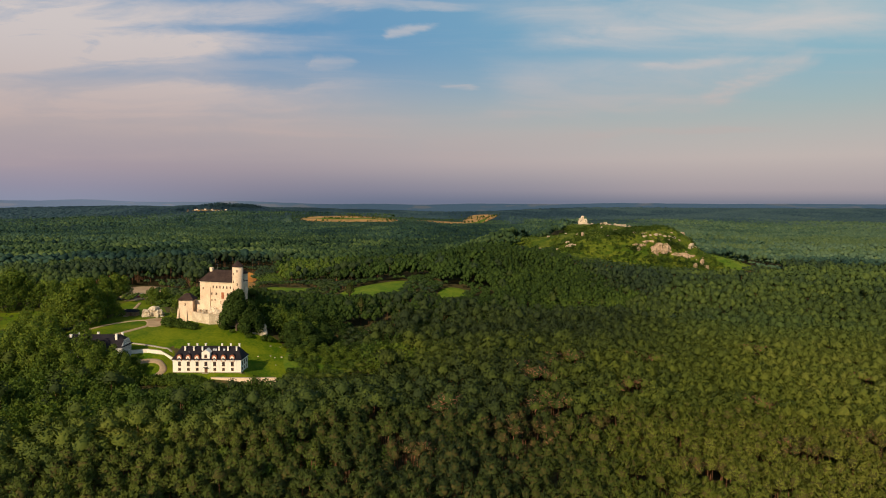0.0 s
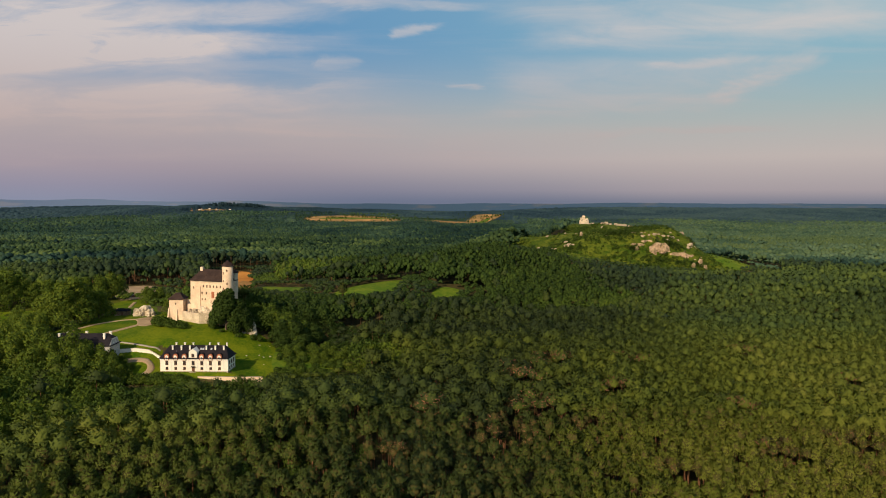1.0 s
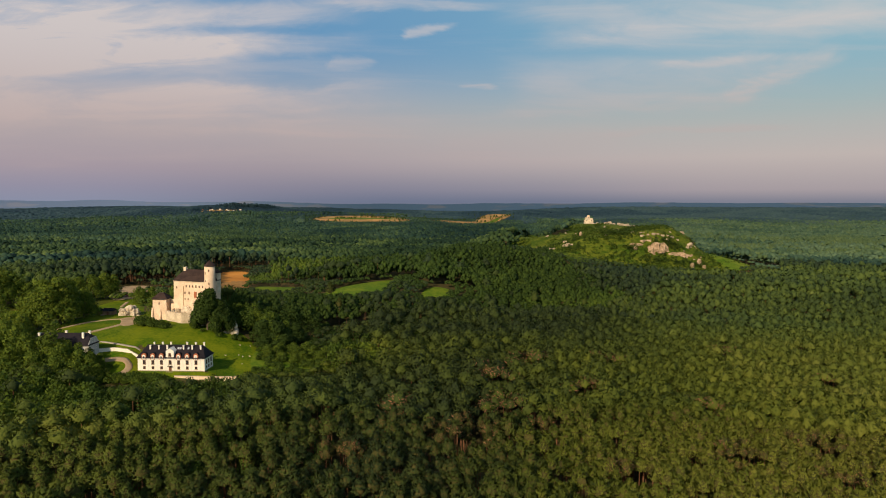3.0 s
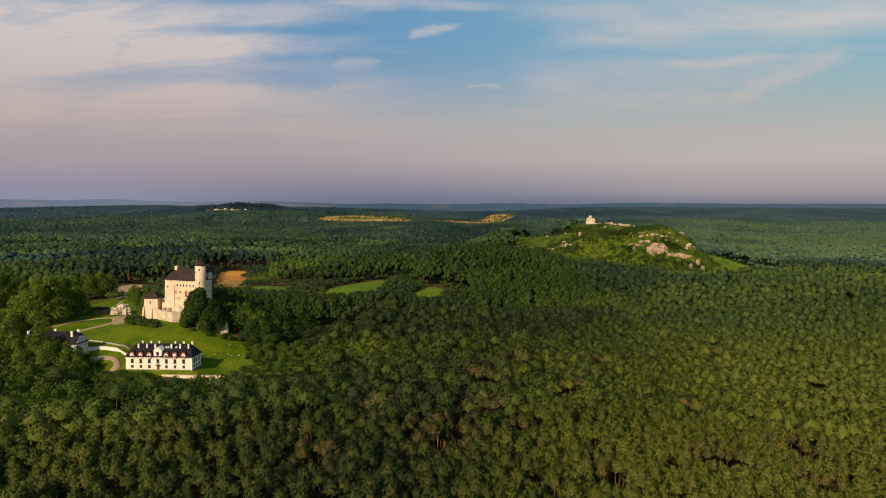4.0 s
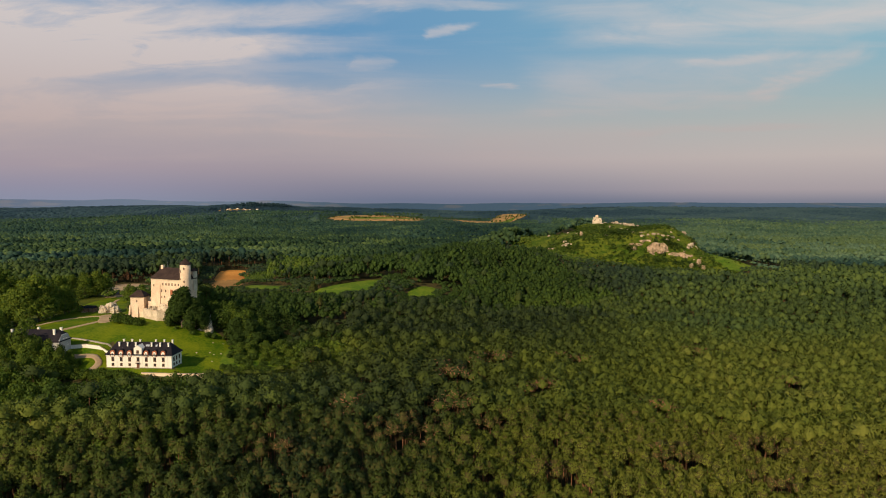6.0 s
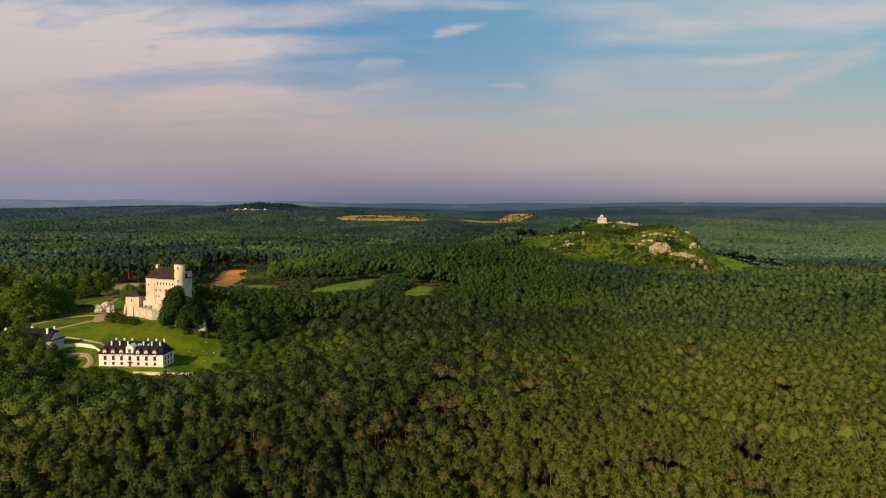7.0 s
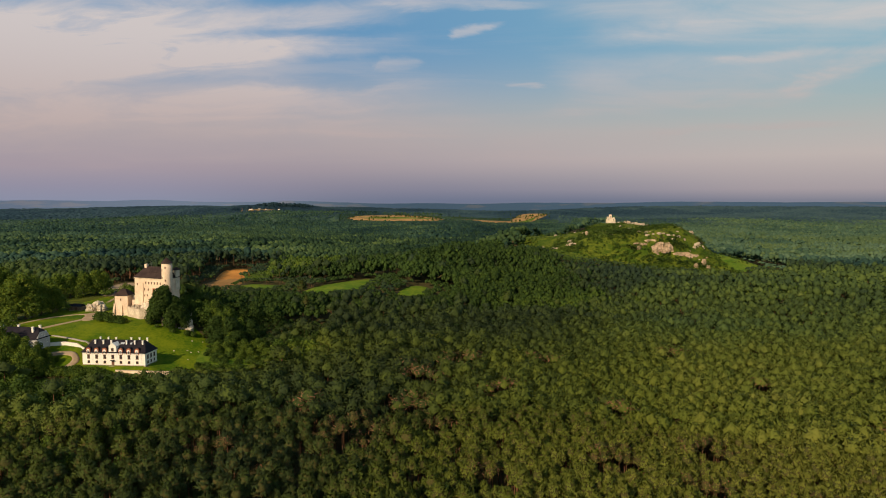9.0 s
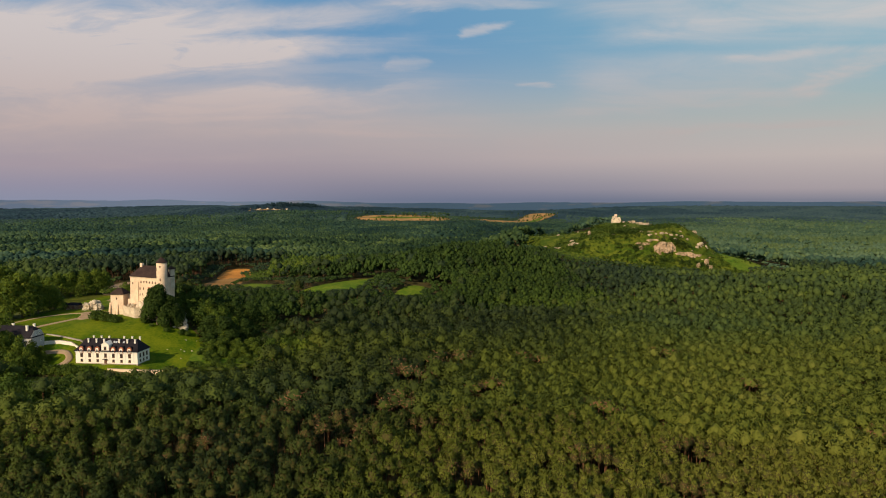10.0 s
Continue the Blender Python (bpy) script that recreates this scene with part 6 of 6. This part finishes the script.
# ---- trees that stand by themselves ----
def tree_model(seed_points, size, label, name="tree", spread=1.0, tones=(0.22, 0.85)):
    v, t, s, m = broadleaf(seed_points, True, size, spread)
    tree = base_of(name, pose(0, 0, -60), label, "tree")
    for slot, what, mat in ((0, "trunk", BARK_GREY), (1, "crown", LEAVES)):
        pick = t[s == slot]
        used, inv = np.unique(pick, return_inverse=True)
        me = mesh_from(what, v[used], inv.reshape(-1, 3), [mat], tone=rng.uniform(*tones, len(pick)), normals=m[used])
        ob = new(what, me)
        ob.parent = tree
    return tree


MODELS = [tree_model(1800, 0.48, "tall leafy tree with a broad uneven crown", spread=w) for w in (1.0, 1.15, 0.9, 1.05)]
MODELS.append(tree_model(3600, 0.56, "huge dark tree with a dense crown", tones=(-0.25, 0.12)))
random.seed(21)


def set_tree(x, y, h, label, group, wide=1.0, model=None, sink=1.2):
    m = MODELS[random.randrange(4)] if model is None else MODELS[model]
    k = h / 13.6
    ob = copy_thing(m, Matrix.LocRotScale((x, y, ground(x, y) - sink), Euler((0, 0, random.uniform(0, 6.28))), (k * wide, k * wide, k)))
    return tagged(ob, label, "tree", group)


for x, y, h, w in ((-156.5, 381.5, 26, 1.02), (-149.5, 383.5, 21, 1.0), (-161.5, 384, 18, 0.9), (-145, 386, 14, 1.0)):
    set_tree(x, y, h, "huge dark beech hiding one side of the castle", "castle trees", w, 4)
for x, y, h in ((-127, 392, 18), (-121, 386, 17), (-133, 400, 17), (-124, 400, 19), (-115, 392, 17), (-138, 408, 16), (-146, 406, 15), (-109, 341, 6)):
    set_tree(x, y, h, "round-headed leafy tree at the lawn's edge", "trees round the lawn")
for x, y, h, w in ((-126, 385, 19, 1.35), (-118, 387, 20, 1.4), (-111, 396, 18, 1.35)):
    set_tree(x, y, h, "great round dark-green tree at the lawn's edge", "trees round the lawn", w, 4, 3.6)
for x, y, h in ((-115, 371, 9), (-110, 365, 8), (-104, 372, 10), (-99, 366, 9), (-95, 374, 10), (-107, 377, 10), (-90, 368, 9), (-100, 379, 11), (-112, 359, 6), (-94, 360, 7), (-103, 362, 8), (-88, 376, 10), (-118, 366, 8), (-86, 358, 7), (-120, 372, 8), (-114, 376, 9)):
    set_tree(x, y, h, "young bushy tree between lawn and wood", "young trees", 1.5, sink=2.2)
for x, y, h in ((-247, 381, 23), (-244, 387, 25), (-243, 391, 19), (-243, 399, 18), (-240, 406, 17), (-242, 413, 14), (-258, 379, 18), (-253, 379, 20), (-256, 370, 12), (-260, 366, 10), (-350, 528, 18), (-339, 528, 20), (-330, 532, 18), (-324, 537, 20), (-319, 544, 19), (-310, 549, 20), (-305, 558, 21), (-301, 564, 19), (-360, 526, 25), (-365, 520, 27), (-371, 516, 25)):
    set_tree(x, y, h * 1.28, "big old park tree in full summer leaf", "park trees", 1.05, sink=2.5)
for x, y, h in ((-205, 318, 16), (-212, 322, 19), (-220, 320, 18), (-229, 324, 20), (-237, 328, 19), (-214, 312, 15), (-225, 311, 17), (-236, 316, 17), (-202, 309, 13), (-245, 338, 19), (-250, 326, 18), (-197, 320, 13), (-243, 350, 15), (-252, 356, 16), (-191, 319, 11), (-258, 345, 17), (-262, 362, 15), (-270, 375, 15), (-186, 316, 9), (-200, 324, 13), (-194, 325, 10), (-194, 311, 12), (-207, 326, 14), (-240, 322, 18), (-250, 312, 18), (-262, 330, 18), (-188, 325, 7), (-192, 330, 7), (-197, 331, 8)):
    set_tree(x, y, h * 1.32, "dense leafy tree in front of the long house", "trees round the long house")
for x, y, h in ((-193, 327, 7), (-188, 325, 6), (-186.5, 329.5, 4.5), (-183, 319, 7), (-176, 317, 6), (-169, 317, 5)):
    set_tree(x, y, h, "bushy young tree beside the curved drive", "drive trees", 1.4)
for x, y, h in ((-203, 419, 15), (-197, 421, 17), (-190, 418, 13), (-268, 538, 16), (-262, 534, 15), (-258, 540, 16), (-270, 550, 13)):
    set_tree(x, y, h, "leafy tree beside the rocky knoll", "trees behind the boulders")


def pine_model(label):
    v, t, s, m = pine(520, True, 1.0, 1.25, 0.6, 0.24)
    tree = base_of("pine_tree", pose(0, 0, -60), label, "pine")
    for slot, what, mat in ((0, "trunk", BARK), (1, "crown", NEEDLES), (2, "twigs", TWIGS_AND_SHADE)):
        pick = t[s == slot]
        used, inv = np.unique(pick, return_inverse=True)
        new(what, mesh_from(what, v[used], inv.reshape(-1, 3), [mat], tone=rng.uniform(0.0, 0.4, len(pick)), normals=m[used])).parent = tree
    return tree


MODELS.append(pine_model("lone pine with a bare reddish trunk"))
set_tree(-106, 490, 22, "lone pine with a bare reddish trunk beside the meadow", "lone pines", 0.95, 5)
set_tree(-95, 462, 19, "lone pine with a bare reddish trunk beside a sandy clearing", "lone pines", 0.9, 5)


def bush_model():
    g = Grown()
    for k in range(5):
        c = np.array((rng.uniform(-1.2, 1.2), rng.uniform(-0.8, 0.8), rng.uniform(0.5, 1.1)))
        for j in range(42):
            z = 1 - 1.4 * (j + 0.5) / 42
            a = j * 2.39996 + k
            d = np.array((math.sqrt(1 - z * z) * math.cos(a), math.sqrt(1 - z * z) * math.sin(a), z))
            g.sprays([c + d * 0.95 * rng.uniform(0.8, 1.1) for _ in range(3)] + rng.normal(0, 0.1, (3, 3)), [d + (0, 0, 0.3)] * 3, 0.3, 0.5)
    v, t, s, m = g.done()
    return mesh_from("bush", v, t, [LEAVES], tone=rng.uniform(0.0, 0.45, len(t)), normals=m)


BUSHES = [bush_model() for _ in range(4)]
for me in BUSHES:
    me.materials.clear()
    me.materials.append(LEAVES)


def set_bush(x, y, s, label, group, tall=1.0):
    ob = new("bush", BUSHES[random.randrange(4)])
    ob.matrix_basis = Matrix.LocRotScale((x, y, ground(x, y) + 0.15), Euler((0, 0, random.uniform(0, 6.28))), (s, s, s * tall))
    return tagged(ob, label, "bush", group)


for k in range(30):
    u = k / 29
    set_bush(-196.5 + 18.5 * u + random.uniform(-0.4, 0.4), 383.5 - 6.5 * u + random.uniform(-2.6, 2.6) * (1 - 0.4 * u), random.uniform(2.1, 2.5) * (1 - 0.42 * u), "dark clipped shrub massed below the gatehouse", "shrub bank")
for x, y in ((-121, 330), (-119, 336), (-125, 327), (-117, 343), (-131, 319), (-156, 319), (-176, 323), (-128, 320), (-119, 324)):
    set_bush(x, y, random.uniform(0.9, 1.7), "leafy shrub below the manor terrace", "terrace shrubs")
for k in range(34):
    set_bush(-123 + random.uniform(0, 34), 341 + random.uniform(0, 22), random.uniform(0.8, 1.9), "wild shrub on the rough verge below the lawn", "verge shrubs")
for k in range(26):
    set_bush(-192 + 1.6 * k + random.uniform(-0.8, 0.8), 319.5 - 0.05 * k + random.uniform(-2.5, 2.0), random.uniform(1.5, 2.5), "light green shrub along the foot of the terrace", "terrace shrubs")
for x, y in ((-133, 383), (-137, 380), (-141, 378), (-129, 379), (-148, 376), (-151, 379), (-158, 377), (-163, 380), (-125, 373), (-122, 366)):
    set_bush(x, y, random.uniform(0.8, 1.6), "wild shrub at the foot of the castle crag", "crag shrubs")
for m in MODELS:
    for ob in (*m.children_recursive, m):
        bpy.data.objects.remove(ob)

# low scrub over the rocky hill
k = 24000
x, y = rng.uniform(60, 325, k), 735 + 710 * rng.uniform(0, 1, k) ** 1.5
ok = inside(x, y, smooth_outline(HILL_TOP, 1), 1.02)
patch = waves(x, y, 26, 31)
edge = np.clip((830 - y) / 60, 0, 0.6) + 0.5 * ease(x, 290, 300) - 0.9 * ease(y, 880, 940) * ease(x, 232, 262) * (1 - ease(x, 288, 296)) + 0.2 * ease(segment_distance(x, y, 205, 830, 120, 985), 45, 85)
ok &= rng.uniform(0, 1, k) < 0.22 + 0.75 * ease(patch, 0.48, 0.75) + 0.8 * edge
ok &= ~((x > 264) & (x < 284) & (y > 860)) | (rng.uniform(0, 1, k) < 0.12)
x, y = np.concatenate([x[ok], rng.uniform(284, 330, 260), rng.normal(192, 9, 90), rng.uniform(205, 268, 60), rng.normal(247, 7, 60), rng.normal(196, 4, 20), rng.normal(130, 7, 30)]), np.concatenate([y[ok], rng.uniform(796, 930, 260), rng.normal(868, 9, 90), rng.normal(788, 6, 60), rng.normal(822, 5, 60), rng.normal(812, 3, 20), rng.normal(830, 7, 30)])
scrub = [broadleaf(22, False, 2.1) for _ in range(5)]
for bush in scrub:
    bush[0][:, 2] *= 0.55
massed = np.arange(len(x)) >= len(x) - 260
V, T, S, N, M = plant(scrub, rng.integers(0, 5, len(x)), x, y, np.where(massed, 0.45, 0.15) + 0.50 * rng.uniform(0, 1, len(x)) ** 2.2, np.where(massed, 0.1, 0.34) * rng.uniform(0, 1, len(x)) ** 1.5 + 0.25 * waves(x, y, 30, 61) * ~massed, 0.7)
tagged(new("scrub", mesh_from("scrub", V, T, [LEAVES, LEAVES], np.ones(len(T)), N, normals=M)), "scattered bushes on the sunny rocky hillside", "scrub", kind="stuff")

# the village on the far hill
random.seed(3)
for k in range(12):
    x, y = -1230 + 19 * k + random.uniform(-18, 18), 3335 + random.uniform(-40, 60)
    w, d, h = random.uniform(7, 10), random.uniform(6, 8), random.uniform(2.5, 3.5)
    h_ob = base_of("farm_house", pose(x, y, ground(x, y) + 1.0, 0, 0, random.uniform(-30, 30)), "small distant pale house on the hilltop", "house", "hilltop village")
    part("wall", boxes((-w / 2, w / 2, -d / 2, d / 2, -3, h)), RENDERED, h_ob)
    part("roof", loft(bmesh.new(), [[(sx, yy, z) for yy, z in ((-d / 2 - 0.5, h), (d / 2 + 0.5, h), (0, h + 3.5))] for sx in (-w / 2 - 0.4, w / 2 + 0.4)]), random.choice((BRICK_RED, SLATE, SHINGLE)), h_ob)
far_trees = [broadleaf(88, False, 1.6) for _ in range(3)]
x = np.concatenate([rng.normal(-1120, 22, 90), rng.normal(-1000, 36, 130)])
y = np.concatenate([rng.normal(3470, 40, 90), rng.normal(3480, 40, 130)])
V, T, S, N, M = plant(far_trees, rng.integers(0, 3, len(x)), x, y, rng.uniform(1.4, 2.3, len(x)), rng.uniform(0.25, 0.6, len(x)))
tagged(new("tree_clump", mesh_from("tree_clump", V, T, [HAZED_FAR_NEEDLES, HAZED_FAR_NEEDLES], np.ones(len(T)), N, np.ones(len(T)), M)), "dark clumps of tall trees crowning the far hill", "trees", kind="stuff")

# hedges and thickets that divide the distant fields
x = np.concatenate([np.linspace(-600, -180, 90), np.linspace(-560, -220, 60), np.linspace(-120, 300, 60), np.linspace(60, 300, 50), rng.uniform(-640, -150, 160), rng.uniform(-160, 320, 110)])
y = np.concatenate([np.linspace(2930, 2900, 90), np.linspace(3060, 3000, 60), np.linspace(3060, 3560, 60), np.linspace(3000, 3600, 50), rng.uniform(2740, 3200, 160), rng.uniform(2800, 3650, 110)])
x, y = x + rng.normal(0, 9, len(x)), y + rng.normal(0, 7, len(x))
ok = waves(x, y, 60, 77) > 0.35
x, y = x[ok], y[ok]
V, T, S, N, M = plant(far_trees, rng.integers(0, 3, len(x)), x, y, rng.uniform(0.4, 0.9, len(x)), rng.uniform(0, 0.4, len(x)))
tagged(new("hedge", mesh_from("hedge", V, T, [LEAVES, LEAVES], np.ones(len(T)), N, normals=M)), "dark hedges between distant ochre fields", "hedge", kind="stuff")
